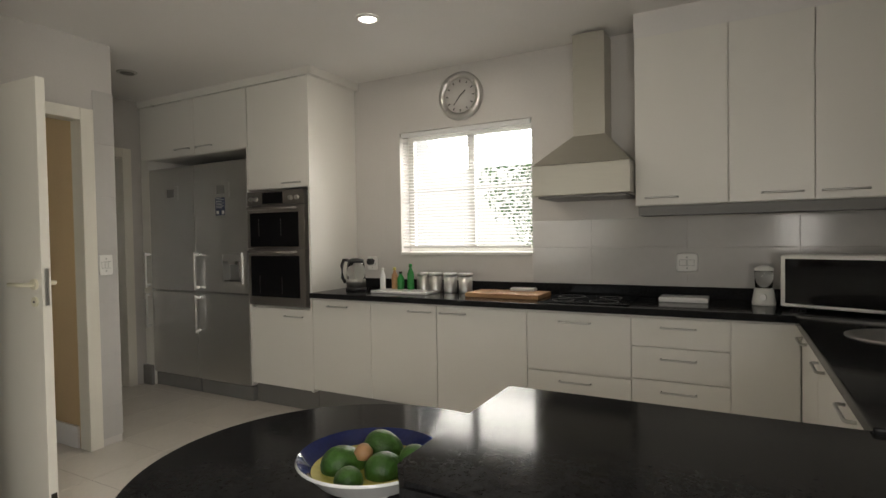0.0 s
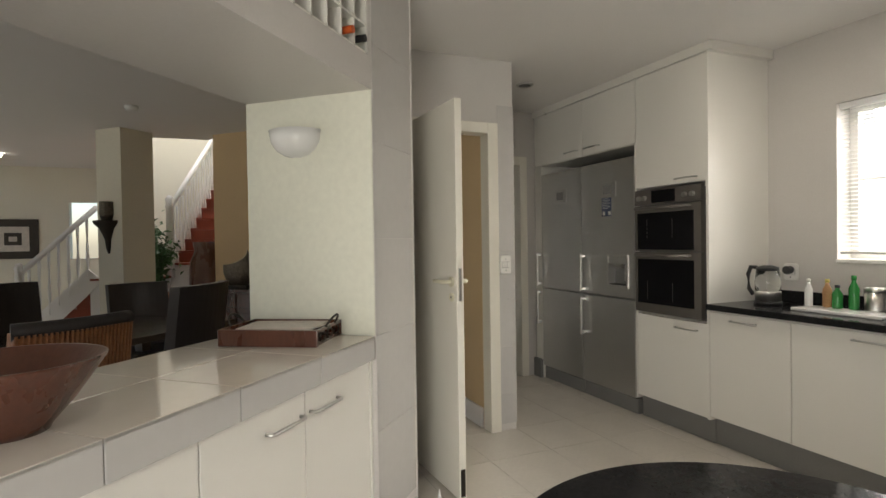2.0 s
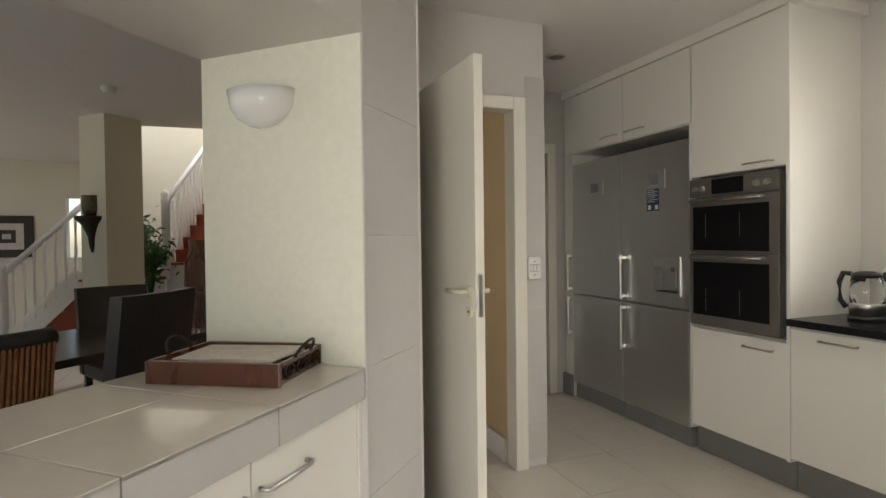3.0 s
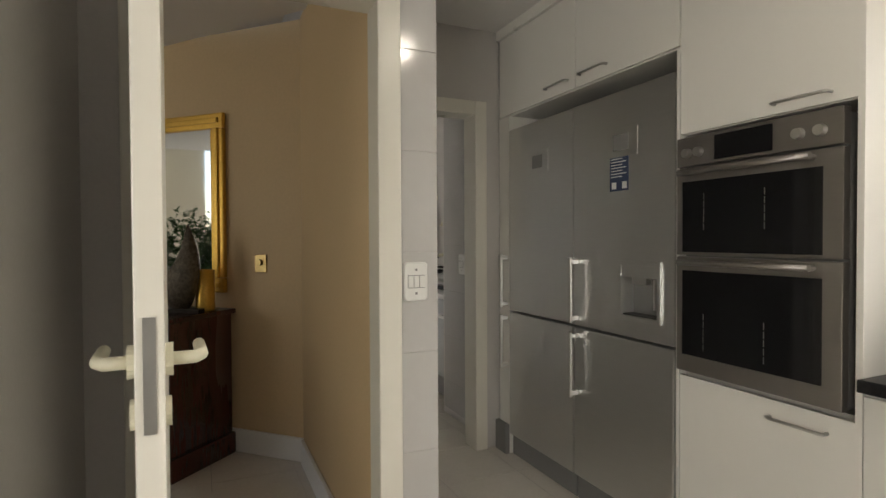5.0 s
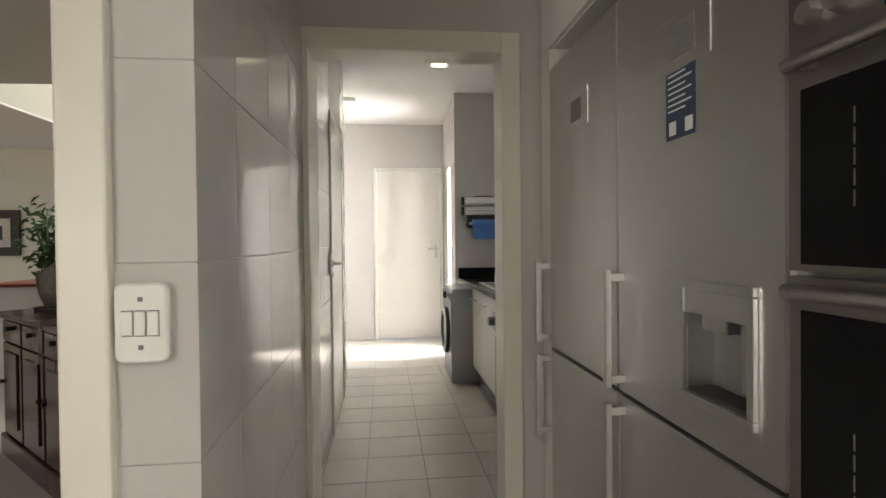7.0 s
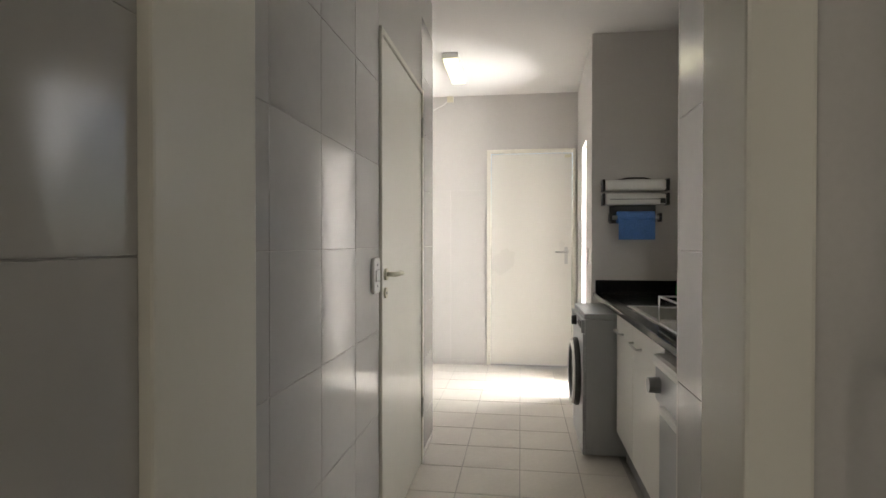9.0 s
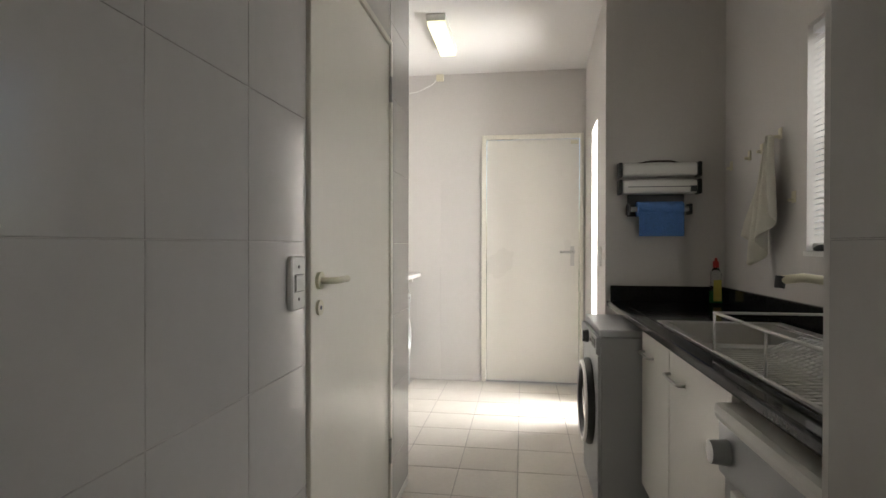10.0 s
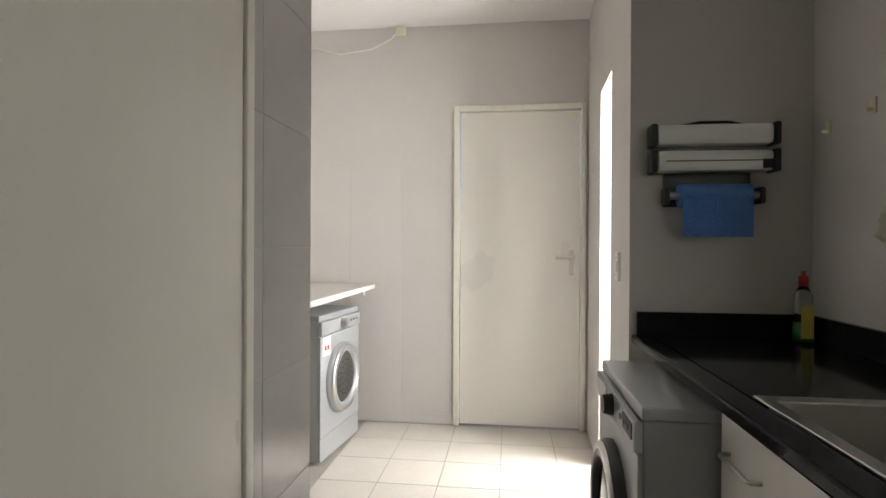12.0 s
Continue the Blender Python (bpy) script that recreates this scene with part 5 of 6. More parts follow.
for k in range(17):
    baluster((0.06 + k * 0.125, -0.03, 0.96 + 0.17 * (int((0.06 + k * 0.125) / 0.25) + 1)), 0.82, FL)
part("handrail", tube(bmesh.new(), [FL @ Vector((-0.02, -0.03, 1.93)), FL @ Vector((2.25, -0.03, 3.47))], 0.035, 10), CEIL, st)
part("stringer", B(0, 2.7, -0.012, 0.02, 0.0, 0.30, m=FL @ Matrix.Translation((0, 0.014, 0.98)) @ Matrix.Rotation(radians(-34.2), 4, "Y")), CEIL, st)
part("newel_post", lathe(bmesh.new(), [(0.05, 0.93), (0.05, 1.9), (0.065, 1.92), (0.045, 1.96), (0.06, 2.02), (0.03, 2.07), (0.002, 2.08)], (0, 0, 0), 18, FL @ Matrix.Translation((-0.06, -0.03, 0))), CEIL, st)
LF = Matrix.Translation((-8.55, -2.05, 0)) @ Matrix.Rotation(radians(90), 4, "Z")
for k in range(4):
    part("tread", B(k * 0.18, 0.72, 0.02, 1.0, 0.19 * k, 0.19 * (k + 1), bev=0.003, m=LF), STAIRWOOD, st)
for k in range(7):
    baluster((0.05 + k * 0.105, 0.0, 0.30 + 0.112 * k), 0.80, LF)
part("handrail", tube(bmesh.new(), [LF @ Vector((-0.05, 0, 1.05)), LF @ Vector((0.8, 0, 1.90))], 0.035, 10), CEIL, st)
part("newel_post", lathe(bmesh.new(), [(0.05, 0.0), (0.05, 1.1), (0.06, 1.12), (0.03, 1.18), (0.002, 1.19)], (0, 0, 0), 18, LF @ Matrix.Translation((-0.05, 0, 0))), CEIL, st)
part("stringer", B(-0.05, 1.1, -0.015, 0.015, -0.12, 0.12, m=LF @ Matrix.Translation((0, 0, 0.22)) @ Matrix.Rotation(radians(-46), 4, "Y")), CEIL, st)
bk = thing("woven_basket", (-8.1, 0.0, 0), "tall dark woven floor basket beside the stairs", "basket")
part("body", lathe(bmesh.new(), [(0.15, 0), (0.20, 0.05), (0.22, 0.8), (0.21, 1.15), (0.15, 1.3), (0.17, 1.42), (0.15, 1.42), (0.12, 1.3), (0.002, 1.28)], (-8.05, 0.06, 0), 32), BOWLWOOD, bk)


# ---- plants ----
def plant(at, h, spread, seed, leaves=900, pot=0.35):
    rnd = random.Random(seed)
    p = thing("pot_plant", at, "bushy green leafy plant in a clay pot", "plant", "indoor plants")
    part("pot", lathe(bmesh.new(), [(0.14, 0), (0.2, pot * 0.9), (0.21, pot), (0.18, pot), (0.17, pot * 0.85), (0.002, pot * 0.85)], at, 24), SOIL, p)
    stems = bmesh.new()
    tips = []
    for k in range(16):
        a = k * 2.4
        q = Vector((spread * rnd.uniform(0.2, 0.9) * math.cos(a), spread * rnd.uniform(0.2, 0.9) * math.sin(a), pot + (h - pot) * rnd.uniform(0.5, 0.95)))
        tube(stems, [Vector(at) + Vector((0, 0, pot * 0.85)), Vector(at) + Vector((q.x * 0.4, q.y * 0.4, q.z * 0.7)), Vector(at) + q], 0.008, 5)
        tips.append(q)
    part("stems", stems, LEAF, p)
    bm = bmesh.new()
    for k in range(leaves):
        t = rnd.choice(tips)
        f = rnd.uniform(0.45, 1.08)
        c = Vector((t.x * f, t.y * f, pot + (t.z - pot) * f)) + Vector((rnd.gauss(0, 0.07), rnd.gauss(0, 0.07), rnd.gauss(0, 0.07)))
        q = Euler((rnd.uniform(-0.9, 0.9), rnd.uniform(-0.9, 0.9), rnd.uniform(0, 6.28))).to_matrix()
        s = rnd.uniform(0.035, 0.07)
        vv = [bm.verts.new(Vector(at) + c + q @ Vector(v)) for v in ((-s, 0, 0), (0, -s * 0.38, 0.012), (s, 0, -0.01), (0, s * 0.38, 0.012))]
        bm.faces.new(vv)
    part("foliage", bm, LEAF, p)


plant((-7.5, -2.6, 0), 1.75, 0.6, 1, 1700)
plant((-6.75, -2.4, 0), 1.70, 0.55, 2, 1700)
plant((-5.85, -2.6, 0), 1.8, 0.5, 3, 1700)
plant((-8.35, -0.55, 0), 1.7, 0.22, 4, 500, 0.75)
# television on the far living room wall
tv = thing("television", (-7.9, -7.9, 1.1), "flat black television on a white cabinet", "television")
part("screen", B(-8.6, -7.2, -7.80, -7.74, 0.95, 1.75, bev=0.01), SCREEN, tv)
part("stand", B(-8.1, -7.7, -7.85, -7.65, 0.80, 0.95, bev=0.005), BLACK, tv)
tc = solo("television_cabinet", B(-9.3, -6.4, -7.98, -7.45, 0.0, 0.80, bev=0.01), WHITE, "long low white television cabinet", "cabinet")

# ---- scullery and laundry ----
LT0, LT1, LY = 0.898, 0.935, 3.39
wt = thing("worktop", (-7.5, 3.8, LT0), "black postformed sink worktop with an upstand", "worktop")
part("front_strip", B(-8.85, -5.99, LY, 3.47, LT0, LT1, bev=0.008), GRANITE, wt)
part("back_strip", B(-8.85, -5.99, 4.0, 4.12, LT0, LT1), GRANITE, wt)
part("left_slab", B(-8.85, -7.83, 3.47, 4.0, LT0, LT1), GRANITE, wt)
part("right_slab", B(-6.3, -5.99, 3.47, 4.0, LT0, LT1), GRANITE, wt)
part("upstand", B(-8.83, -5.99, 4.09, 4.12, LT1, LT1 + 0.10, bev=0.006), GRANITE, wt)
part("end_upstand", B(-8.85, -8.82, 3.41, 4.088, LT1, LT1 + 0.10, bev=0.006), GRANITE, wt)
sk = thing("double_sink", (-7.4, 3.85, LT1), "stainless steel sink with a bowl and drainer", "sink")
rim = bmesh.new()
for b in ((-7.86, -6.28, 3.47, 3.505), (-7.86, -6.28, 3.97, 4.02), (-7.86, -7.81, 3.495, 3.97), (-6.33, -6.28, 3.495, 3.97), (-7.25, -7.17, 3.495, 3.97)):
    box(rim, *b, LT1 + 0.001, LT1 + 0.008, bev=0.003)
part("rim", rim, CHROME, sk)
bw = bmesh.new()
box(bw, -7.83, -7.25, 3.495, 3.503, LT1 - 0.17, LT1)
box(bw, -7.83, -7.25, 3.962, 3.97, LT1 - 0.17, LT1)
box(bw, -7.83, -7.822, 3.503, 3.962, LT1 - 0.17, LT1)
box(bw, -7.258, -7.25, 3.503, 3.962, LT1 - 0.17, LT1)
box(bw, -7.83, -7.25, 3.495, 3.97, LT1 - 0.178, LT1 - 0.17)
part("bowl", bw, CHROME, sk)
part("drain", cyl(bmesh.new(), (-7.55, 3.74, LT1 - 0.17), (-7.55, 3.74, LT1 - 0.164), 0.045, seg=20), KICK, sk)
dn = part("drainer", B(-7.17, -6.33, 3.495, 3.97, LT1 - 0.012, LT1 - 0.004), CHROME, sk)
for k in range(12):
    part("drainer_rib", B(-7.12, -6.4, 3.53 + k * 0.036, 3.54 + k * 0.036, LT1 - 0.004, LT1 + 0.002), CHROME, dn)
tp = thing("mixer_tap", (-7.220, 4.03, LT1), "ivory swan-neck mixer tap behind the sink", "tap")
part("body", lathe(bmesh.new(), [(0.032, 0), (0.032, 0.02), (0.026, 0.03), (0.024, 0.13), (0.028, 0.15), (0.002, 0.16)], (-7.220, 4.03, LT1 + 0.008), 20), IVORY, tp)
part("spout", tube(bmesh.new(), [(-7.220, 4.03, LT1 + 0.12), (-7.230, 4.0, LT1 + 0.19), (-7.270, 3.93, LT1 + 0.235), (-7.310, 3.85, LT1 + 0.245), (-7.335, 3.79, LT1 + 0.235)], 0.017, 12), IVORY, tp)
part("aerator", cyl(bmesh.new(), (-7.338, 3.788, LT1 + 0.25), (-7.338, 3.783, LT1 + 0.205), 0.018, seg=14), BLACK, tp)
part("lever", tube(bmesh.new(), [(-7.220, 4.03, LT1 + 0.155), (-7.190, 3.99, LT1 + 0.185), (-7.150, 3.93, LT1 + 0.195)], 0.009, 8), IVORY, tp)
# dish rack
rk = thing("dish_rack", (-7.0, 3.8, LT1), "chrome wire dish drying rack over the sink", "dish rack")
R0, R1, RY0, RY1, RZ = -7.05, -6.30, 3.46, 3.94, LT1 + 0.012
for z in (RZ + 0.005, RZ + 0.13):
    part("rail", tube(bmesh.new(), [(R0, RY0, z), (R1, RY0, z), (R1, RY1, z), (R0, RY1, z), (R0, RY0, z)], 0.005, 6), CHROME, rk)
for x, y in ((R0, RY0), (R1, RY0), (R1, RY1), (R0, RY1), (-6.67, RY0), (-6.67, RY1)):
    part("upright", tube(bmesh.new(), [(x, y, RZ), (x, y, RZ + 0.13)], 0.004, 6), CHROME, rk)
for k in range(26):
    x = R0 + 0.04 + k * 0.027
    part("wire", tube(bmesh.new(), [(x, RY0, RZ + 0.006), (x, RY0 + 0.12, RZ + 0.012), (x + 0.01, 3.70, RZ + 0.065), (x, RY1 - 0.12, RZ + 0.012), (x, RY1, RZ + 0.006)], 0.0028, 5), CHROME, rk)
# base units
for a, b, g in ((-7.92, -7.43, (-7.86, -7.69)), (-7.43, -6.78, (-7.41, -7.22))):
    c = thing("base_cabinet", ((a + b) / 2, 3.8, 0), "white laminate base cabinet under the scullery sink", "cabinet", "scullery base units")
    part("side_panel", B(a, a + 0.018, 3.438, 4.09, 0.13, LT0), WHITE, c)
    part("side_panel", B(b - 0.018, b, 3.438, 4.09, 0.13, LT0), WHITE, c)
    part("bottom_panel", B(a + 0.018, b - 0.018, 3.438, 4.09, 0.13, 0.15), WHITE, c)
    part("plinth", B(a, b, 3.48, 3.50, 0, 0.13), KICK, c)
    panel(c, a, b, 0.135, LT0 - 0.01, y=3.418, grip=0.79, gx=g)
# dishwasher
dw = thing("dishwasher", (-6.42, 3.75, 0), "white freestanding dishwasher with a round dial", "dishwasher")
part("body", B(-6.76, -6.02, 3.43, 4.0, 0.03, 0.82, bev=0.008), PLASTIC, dw)
part("lid", B(-6.765, -6.015, 3.36, 4.0, 0.82, 0.868, bev=0.02), PLASTIC, dw)
part("door", B(-6.755, -6.025, 3.39, 3.428, 0.13, 0.67, bev=0.01), CLAYM, dw)
part("control_panel", B(-6.76, -6.02, 3.375, 3.428, 0.675, 0.82, bev=0.008), CLAYM, dw)
part("grip", B(-6.62, -6.22, 3.355, 3.385, 0.655, 0.685, bev=0.008), PLASTIC, dw)
part("dial", cyl(bmesh.new(), (-6.69, 3.375, 0.75), (-6.69, 3.33, 0.75), 0.034, 0.030, 24), CLAYM, dw)
part("kick_panel", B(-6.75, -6.03, 3.42, 3.44, 0.0, 0.125), KICK, dw)


def washer(name, m, front, label, window, low_panel, sticker):
    """Front loader: local x across, local y out of the front, 0.6 deep behind."""
    w = thing(name, m @ Vector((0, -0.3, 0)), label, "washing machine")
    part("body", B(-0.31, 0.31, -0.60, -0.012, 0.02, 0.84, bev=0.008, m=m), front, w)
    part("lid", B(-0.315, 0.315, -0.60, -0.005, 0.841, 0.878, bev=0.008, m=m), front, w)
    part("front_panel", B(-0.31, 0.31, -0.0115, 0.004, 0.12, 0.745, bev=0.004, m=m), front, w)
    part("control_panel", B(-0.31, 0.31, -0.0115, 0.014, 0.75, 0.838, bev=0.008, m=m), front, w)
    part("kick_panel", B(-0.31, 0.31, -0.0115, 0.002, 0.02, 0.116, bev=0.003, m=m), front, w)
    D_ = m @ Matrix.Translation((0, 0.004, 0.44)) @ Matrix.Rotation(radians(-90), 4, "X")
    dr = part("door", lathe(bmesh.new(), [(0.232, 0), (0.232, 0.02), (0.212, 0.042), (0.175, 0.045), (0.168, 0.02)], (0, 0, 0), 40, D_, caps=False), CLAYM if sticker else BLACK, w)
    part("door_trim", lathe(bmesh.new(), [(0.222, 0.036), (0.218, 0.046), (0.200, 0.050), (0.196, 0.046)], (0, 0, 0), 40, D_, caps=False), CHROME, dr)
    part("door_glass", lathe(bmesh.new(), [(0.170, 0.016), (0.15, 0.030), (0.06, 0.036), (0.001, 0.036)], (0, 0, 0), 36, D_), BLACKGLASS if not sticker else DARKGAP, dr)
    part("dial", cyl(bmesh.new(), m @ Vector((0.0, 0.014, 0.795)), m @ Vector((0.0, 0.045, 0.795)), 0.036, 0.030, 24), CHROME if sticker else BLACK, w)
    for k in range(3):
        part("button", cyl(bmesh.new(), m @ Vector((-0.14 - 0.05 * k, 0.014, 0.80)), m @ Vector((-0.14 - 0.05 * k, 0.02, 0.80)), 0.009, seg=10), KICK, w)
    if sticker:
        s = part("sticker", B(0.17, 0.28, 0.0045, 0.006, 0.62, 0.735, m=m), PLASTIC, w, "white sticker with red marks")
        for xx in (0.19, 0.23):
            part("mark", B(xx, xx + 0.028, 0.006, 0.0068, 0.655, 0.685, m=m), RED, s)
        for i in range(4):
            for j in range(7 + 3 * i):
                a = 6.283 * j / (7 + 3 * i)
                part("drum_hole", cyl(bmesh.new(), m @ Vector((0.028 * (i + 1) * math.cos(a), 0.0385 - 0.001 * i, 0.44 + 0.028 * (i + 1) * math.sin(a))), m @ Vector((0.028 * (i + 1) * math.cos(a), 0.0425, 0.44 + 0.028 * (i + 1) * math.sin(a))), 0.006, seg=6), BLACK, dr)
    else:
        part("drawer", B(0.10, 0.29, 0.0145, 0.018, 0.765, 0.83, bev=0.002, m=m), front, w)
        part("display", B(-0.29, -0.17, 0.0145, 0.017, 0.78, 0.825, m=m), BLACK, w)
    return w


washer("washing_machine", Matrix.Translation((-8.25, 3.215, 0)) @ Matrix.Rotation(radians(180), 4, "Z"), CLAYM, "grey front-loading washing machine with a black door ring", True, True, False)
washer("tumble_dryer", Matrix.Translation((-9.93, 1.74, 0)) @ Matrix.Rotation(radians(-6), 4, "Z"), CLAYM, "silver tumble dryer with a round perforated door", True, True, True)
sh = thing("laundry_shelf", (-9.6, 1.5, 1.0), "grey shelf board above the tumble dryer", "shelf")
part("board", B(-10.5, -8.3, 1.16, 1.83, 0.985, 1.02, bev=0.004), WALL, sh)
part("bracket", B(-10.5, -10.46, 1.16, 1.75, 0.93, 0.985), WALL, sh)
# foil dispenser and wipe roll
fx = -8.85
FS = Matrix.Translation((0, 2.864, 1.311)) @ Matrix.Diagonal((1, 0.924, 0.924, 1)) @ Matrix.Translation((0, -2.864, -1.311))


def scaled(bm):
    bmesh.ops.transform(bm, matrix=FS, verts=bm.verts)
    return bm


fd = thing("foil_dispenser", (fx, 3.78, 1.6), "white wall-mounted double foil and film dispenser with a blue wipe roll", "dispenser")
for z0, z1 in ((1.775, 1.868), (1.655, 1.750)):
    bd = part("box_body", scaled(B(fx, fx + 0.085, 3.525, 4.02, z0, z1, bev=0.022)), PLASTIC, fd)
    part("end_cap", scaled(B(fx - 0.0, fx + 0.088, 3.498, 3.524, z0 - 0.004, z1 + 0.004, bev=0.008)), BLACK, bd)
    part("end_cap", scaled(B(fx - 0.0, fx + 0.088, 4.021, 4.046, z0 - 0.004, z1 + 0.004, bev=0.008)), BLACK, bd)
part("cutter_line", scaled(B(fx + 0.0845, fx + 0.087, 3.56, 3.98, 1.698, 1.704)), KICK, fd)
part("clip", scaled(B(fx + 0.083, fx + 0.092, 3.97, 4.01, 1.665, 1.705)), BLACK, fd)
part("carry_strap", scaled(tube(bmesh.new(), [(fx + 0.03, 3.62, 1.866), (fx + 0.03, 3.72, 1.884), (fx + 0.03, 3.85, 1.884), (fx + 0.03, 3.92, 1.866)], 0.007, 6)), IRON, fd)
part("back_plate", scaled(B(fx, fx + 0.012, 3.57, 3.95, 1.50, 1.654)), BLACK, fd)
for y in (3.56, 3.965):
    part("roll_holder", scaled(B(fx, fx + 0.08, y, y + 0.022, 1.51, 1.585, bev=0.008)), BLACK, fd)
part("spindle", scaled(cyl(bmesh.new(), (fx + 0.055, 3.575, 1.548), (fx + 0.055, 3.975, 1.548), 0.018, seg=14)), CHROME, fd)
rl = part("wipe_roll", scaled(cyl(bmesh.new(), (fx + 0.055, 3.625, 1.548), (fx + 0.055, 3.925, 1.548), 0.052, seg=28)), BLUECLOTH, fd, "blue textured wipe roll")
part("hanging_sheet", scaled(B(fx + 0.100, fx + 0.1025, 3.63, 3.925, 1.36, 1.55)), BLUECLOTH, rl)
# soap bottle
dbt = thing("dish_soap_bottle", (-8.74, 4.03, LT1), "clear dish soap bottle with yellow label and red cap", "bottle")
SX, SY = -8.74, 4.03
part("body", lathe(bmesh.new(), [(0.036, 0), (0.038, 0.01), (0.036, 0.10), (0.030, 0.15), (0.034, 0.185), (0.016, 0.225)], (SX, SY, LT1), 20), GLASSWARE, dbt)
part("soap", lathe(bmesh.new(), [(0.033, 0.006), (0.034, 0.012), (0.032, 0.08), (0.002, 0.081)], (SX, SY, LT1), 18), GREENP, dbt)
part("label", B(SX + 0.0365, SX + 0.039, SY - 0.026, SY + 0.02, LT1 + 0.02, LT1 + 0.15), YELLOWP, dbt)
part("cap", lathe(bmesh.new(), [(0.018, 0.226), (0.018, 0.262), (0.009, 0.268), (0.008, 0.285), (0.001, 0.286)], (SX, SY, LT1), 16), RED, dbt)
# hooks and towel
for x, z in ((-8.74, 1.79), (-8.47, 1.81), (-8.31, 1.82), (-8.10, 1.86), (-7.96, 1.53)):
    hk = thing("wall_hook", (x, 4.11, z), "small ivory plastic adhesive wall hook", "hook", "row of hooks")
    part("plate", B(x - 0.016, x + 0.016, 4.112, 4.12, z - 0.028, z + 0.028, bev=0.003), IVORY, hk)
    part("prong", B(x - 0.006, x + 0.006, 4.09, 4.113, z - 0.022, z - 0.008, bev=0.002), IVORY, hk)
bm = bmesh.new()
NX, NZ = 26, 30
gr = []
for i in range(NZ + 1):
    t = i / NZ
    row = []
    for j in range(NX + 1):
        s_ = j / NX - 0.5
        wd = 0.025 + 0.23 * min(1, t * 1.15) ** 0.9
        low = 0.66 - 0.42 * abs(s_ - 0.12)
        fold = 0.020 * math.sin(17 * s_ + 2 * t) * (0.35 + 0.65 * t)
        row.append(bm.verts.new((-8.09 - wd * s_ * 1.0 - 0.05 * t, 4.06 + 2.0 * fold - 0.03 * t, 1.85 - low * t)))
    gr.append(row)
for i in range(NZ):
    for j in range(NX):
        bm.faces.new((gr[i][j], gr[i][j + 1], gr[i + 1][j + 1], gr[i + 1][j])).smooth = True
ex = bmesh.ops.extrude_face_region(bm, geom=bm.faces[:])
bmesh.ops.translate(bm, vec=(0, 0.006, 0), verts=[e for e in ex["geom"] if isinstance(e, bmesh.types.BMVert)])
solo("dish_towel", bm, CLOTH, "cream cotton dish towel hanging from a wall hook", "towel")
for x in (-7.74, -7.52):
    solo("blind_clip", lathe(bmesh.new(), [(0.03, 0), (0.034, 0.012), (0.02, 0.026), (0.004, 0.03)], (x, 4.13, 1.273), 14), BLACK, "small black window catch on the sill", "catch")
# fluorescent lamps
for x0, x1, y0, y1 in ((-9.80, -9.10, 2.13, 2.275), (-7.75, -7.1, 3.02, 3.17)):
    fl = thing("fluorescent_lamp", ((x0 + x1) / 2, (y0 + y1) / 2, LZ), "white box fluorescent ceiling lamp with a yellowish diffuser", "ceiling lamp", "scullery lamps")
    part("housing", B(x0, x1, y0, y1, LZ - 0.05, LZ - 0.001, bev=0.004), PLASTIC, fl)
    part("diffuser", B(x0 + 0.01, x1 - 0.01, y0 + 0.008, y1 - 0.008, LZ - 0.075, LZ - 0.05, bev=0.006), TUBE, fl)
cb = thing("ceiling_cable", (-10.4, 2.1, 2.95), "thin white cable sagging along the laundry wall", "cable")
part("wire", tube(bmesh.new(), [(-10.50, 1.30, 2.86), (-10.49, 1.55, 2.80), (-10.49, 1.8, 2.83), (-10.49, 1.95, 2.90), (-10.49, 2.02, 2.97)], 0.006, 6), PLASTIC, cb)
part("bracket", B(-10.51, -10.47, 1.99, 2.06, 2.93, 2.99), IVORY, cb)

# ---- tiles ----
TILED = {}


def tile_mesh(w, h, t, mtl):
    key = (round(w, 3), round(h, 3), t, mtl.name)
    if key not in TILED:
        b = box(bmesh.new(), -w / 2, w / 2, -h / 2, h / 2, 0, t, bev=0.0018)
        bmesh.ops.scale(b, vec=(U, U, U), verts=b.verts)
        me = bpy.data.meshes.new("tile")
        b.to_mesh(me)
        b.free()
        me.materials.append(mtl)
        TILED[key] = me
    return TILED[key]


def tiles(parent, name, u0, u1, v0, v1, pu, pv, su, sv, place, mtl, gap=0.0018, t=0.0025):
    """Tiles over a rectangle, joints at su + k pu and sv + k pv; place maps (u, v) to a pose."""
    i0, j0 = math.floor((u0 - su) / pu), math.floor((v0 - sv) / pv)
    i = i0
    while su + i * pu < u1 - 0.01:
        a, b = max(u0, su + i * pu), min(u1, su + (i + 1) * pu)
        j = j0
        while sv + j * pv < v1 - 0.01:
            c, d_ = max(v0, sv + j * pv), min(v1, sv + (j + 1) * pv)
            if b - a > 0.02 and d_ - c > 0.02:
                o_ = new(name, tile_mesh(b - a - gap, d_ - c - gap, t, mtl))
                m = place((a + b) / 2, (c + d_) / 2)
                m.translation = m.translation * U
                m.translation.z += LIFT * U if m.translation.z > 0.03 else 0
                o_.matrix_world = m
                if parent is not None:
                    o_.parent = parent
            j += 1
        i += 1


def facing(axis, at, sign):
    if axis == "y":
        return lambda u, v: Matrix.Translation((u, at, v)) @ Matrix.Rotation(radians(90 if sign < 0 else -90), 4, "X")
    return lambda u, v: Matrix.Translation((at, u, v)) @ Matrix.Rotation(radians(90), 4, "Z") @ Matrix.Rotation(radians(90 if sign > 0 else -90), 4, "X")


def find(name):
    return bpy.data.objects[name]


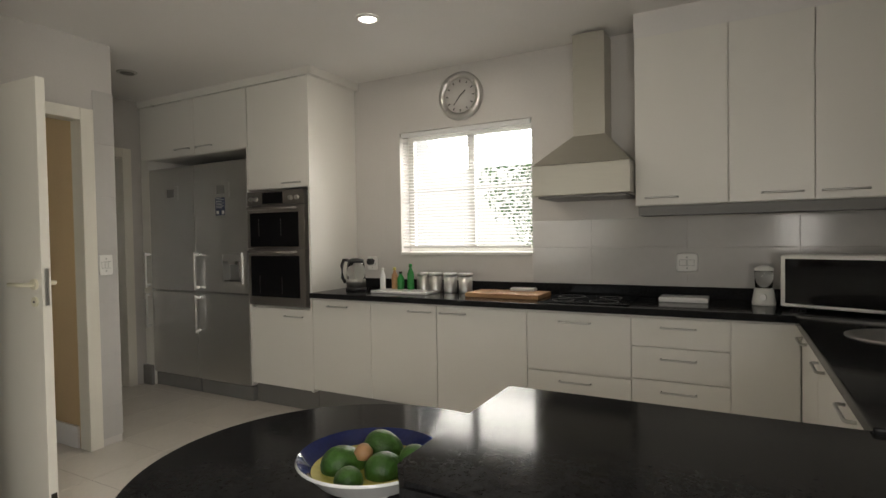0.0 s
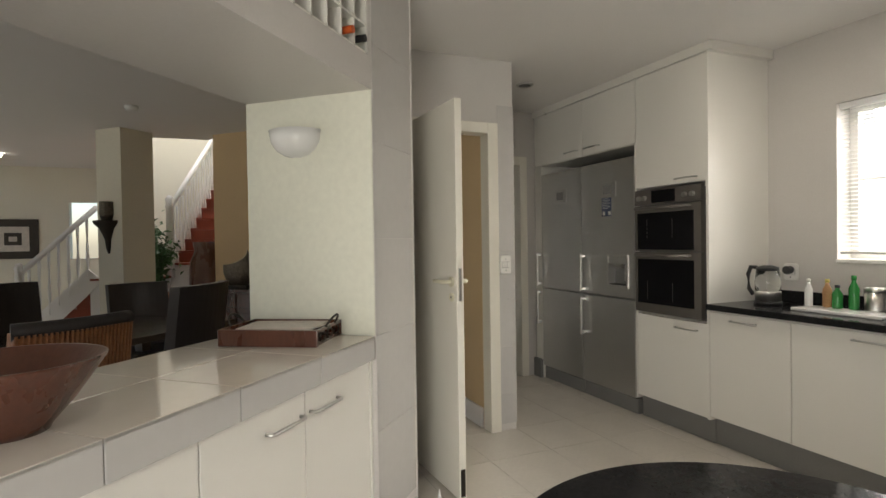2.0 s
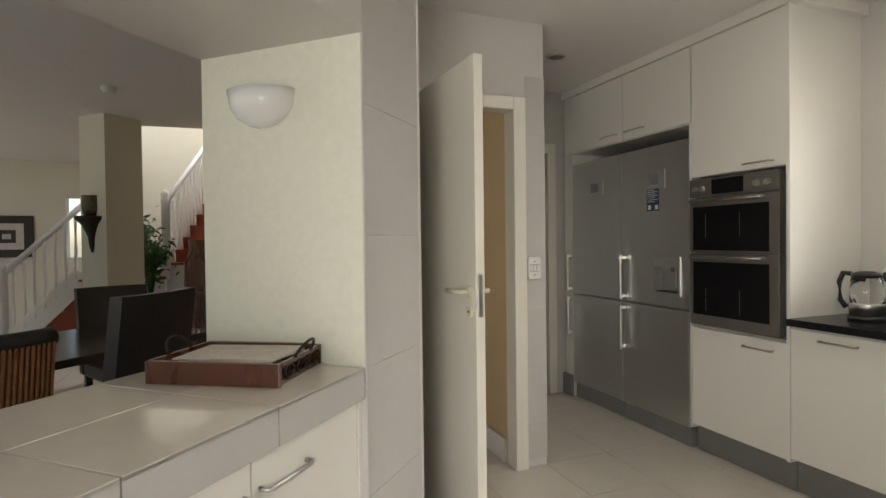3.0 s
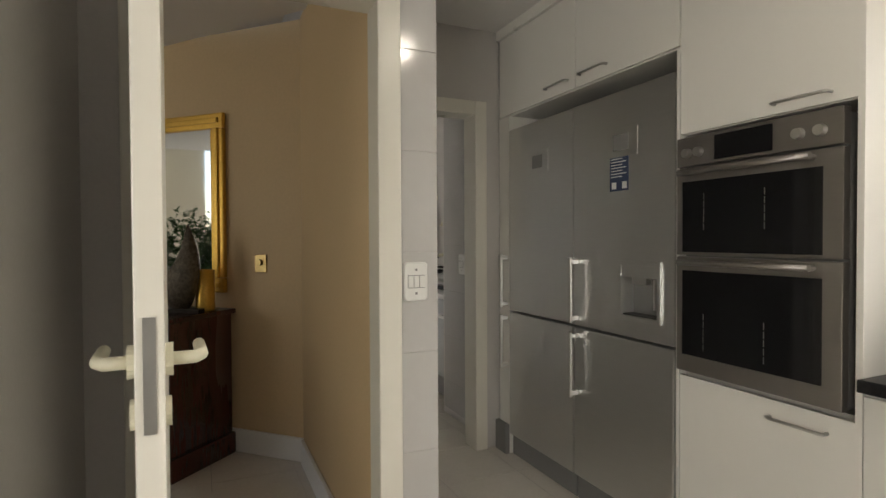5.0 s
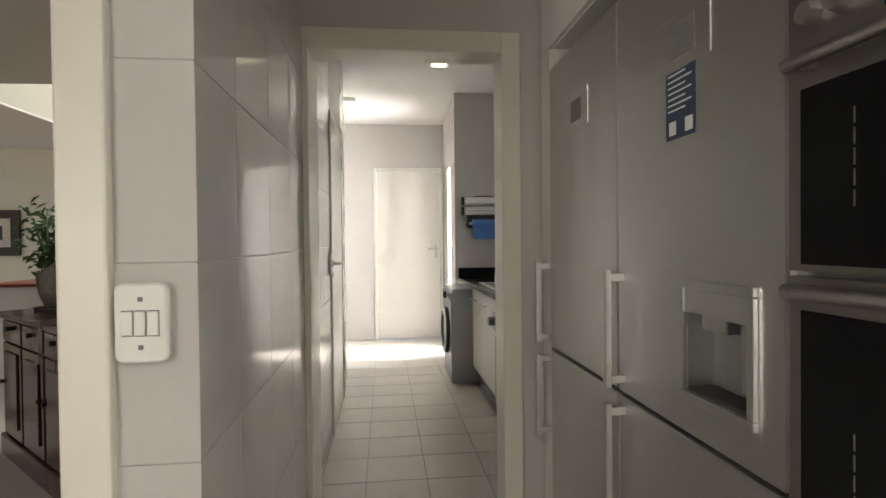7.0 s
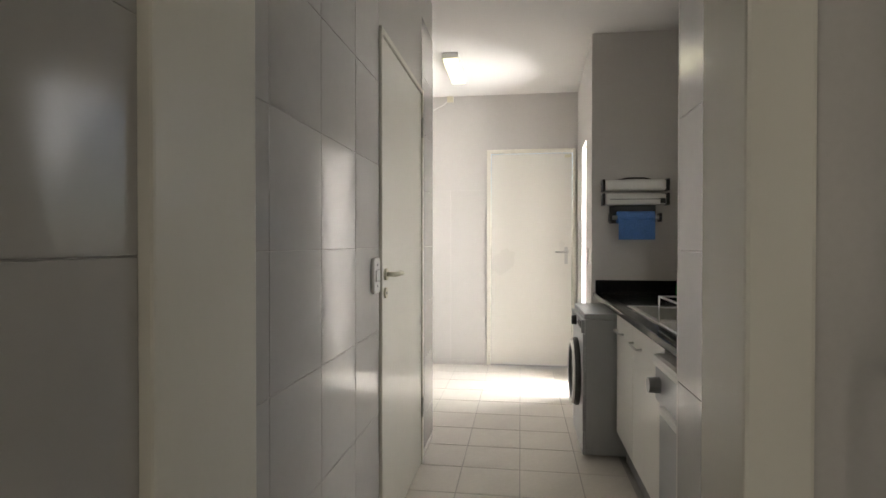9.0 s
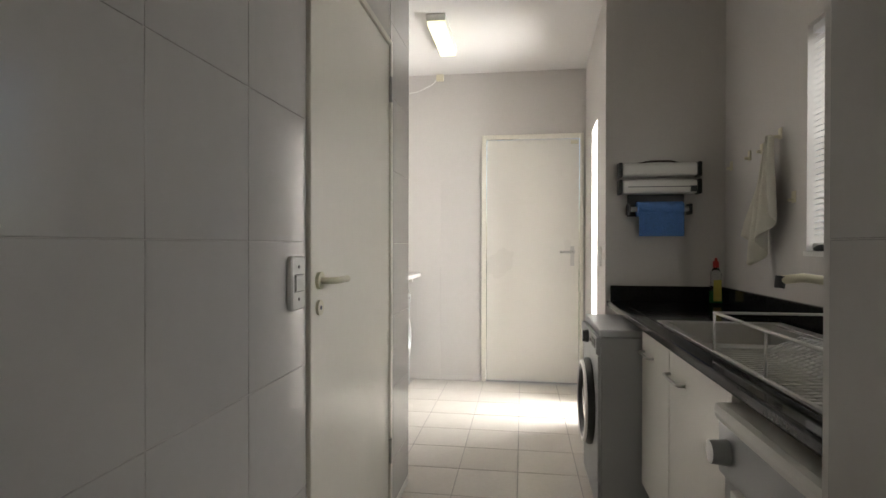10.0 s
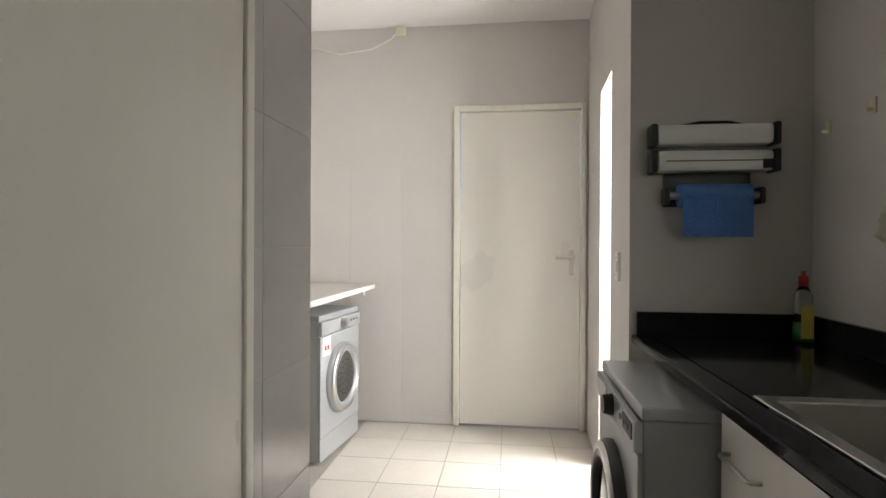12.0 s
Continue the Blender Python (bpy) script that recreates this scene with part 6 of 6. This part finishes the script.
P, PZ = 0.352, 0.361
Z0 = 1.305 - 4 * PZ
tiles(find("wall_corridor"), "tile", -5.14, -3.825, 0.0, 2.39, P, PZ, -5.16, Z0, facing("y", 2.243, 1), TILE)
tiles(find("wall_scullery_left"), "tile", -6.70, -5.47, 0.0, 2.75, P, PZ, -6.36, Z0, facing("y", 2.20, 1), TILE)
tiles(find("wall_scullery_left"), "tile", -8.16, -7.735, 0.0, 2.75, P, PZ, -8.16, Z0, facing("y", 2.20, 1), TILE)
tiles(find("wall_stub"), "tile", -5.99, -5.31, 0.0, 2.95, P, PZ, -5.62, Z0, facing("y", 3.25, -1), TILE)
tiles(find("wall_passage_door"), "tile", 2.108, 2.25, 0.0, 2.39, P, PZ, 2.25 - P, Z0, facing("x", -3.822, 1), TILE)
tiles(find("wall_serving_column"), "tile", -0.455, -0.002, 0.0, 2.72, 0.6, 0.45, -0.455, 0.05, lambda u, v: DIAG @ Matrix.Translation((u, 0.0, v)) @ Matrix.Rotation(radians(-90), 4, "X"), TILE)
tiles(find("wall_window"), "tile", -1.33, 0.94, 1.003, 1.46, 0.62, 0.45, -0.272, 1.259 - 0.45, facing("y", 3.88, -1), TILE)
tiles(find("wall_laundry_end"), "tile", 1.16, 2.43, 0.0, 1.93, 0.40, 1.93, 1.63, 0.0, facing("x", -10.52, 1), WALL)
flat = lambda u, v: Matrix.Translation((u, v, -0.0045))
fl = find("floor_slab")
tiles(fl, "floor_tile", -10.52, -5.25, 1.75, 3.45, P, P, -9.46, 2.11, flat, FTILE, gap=0.005)
tiles(fl, "floor_tile", -5.25, -2.9, 1.0, 3.40, 0.47, 0.47, -5.25, 2.25, flat, FTILE, gap=0.003)
tiles(fl, "floor_tile", -2.9, 0.4, -1.6, 3.40, 0.47, 0.47, -5.25, 2.25, flat, FTILE, gap=0.003)
bm = bmesh.new()
for i in range(17):
    for j in range(22):
        x, y = -11.0 + i * 0.47, -7.9 + j * 0.47
        if x + y < -2.6 and not (y > 0.9 and x < -5.9):
            box(bm, x, x + 0.466, y, y + 0.466, -0.0055, -0.0005)
tagged(part("floor_tiles", bm, FTILE, fl), kind="stuff")
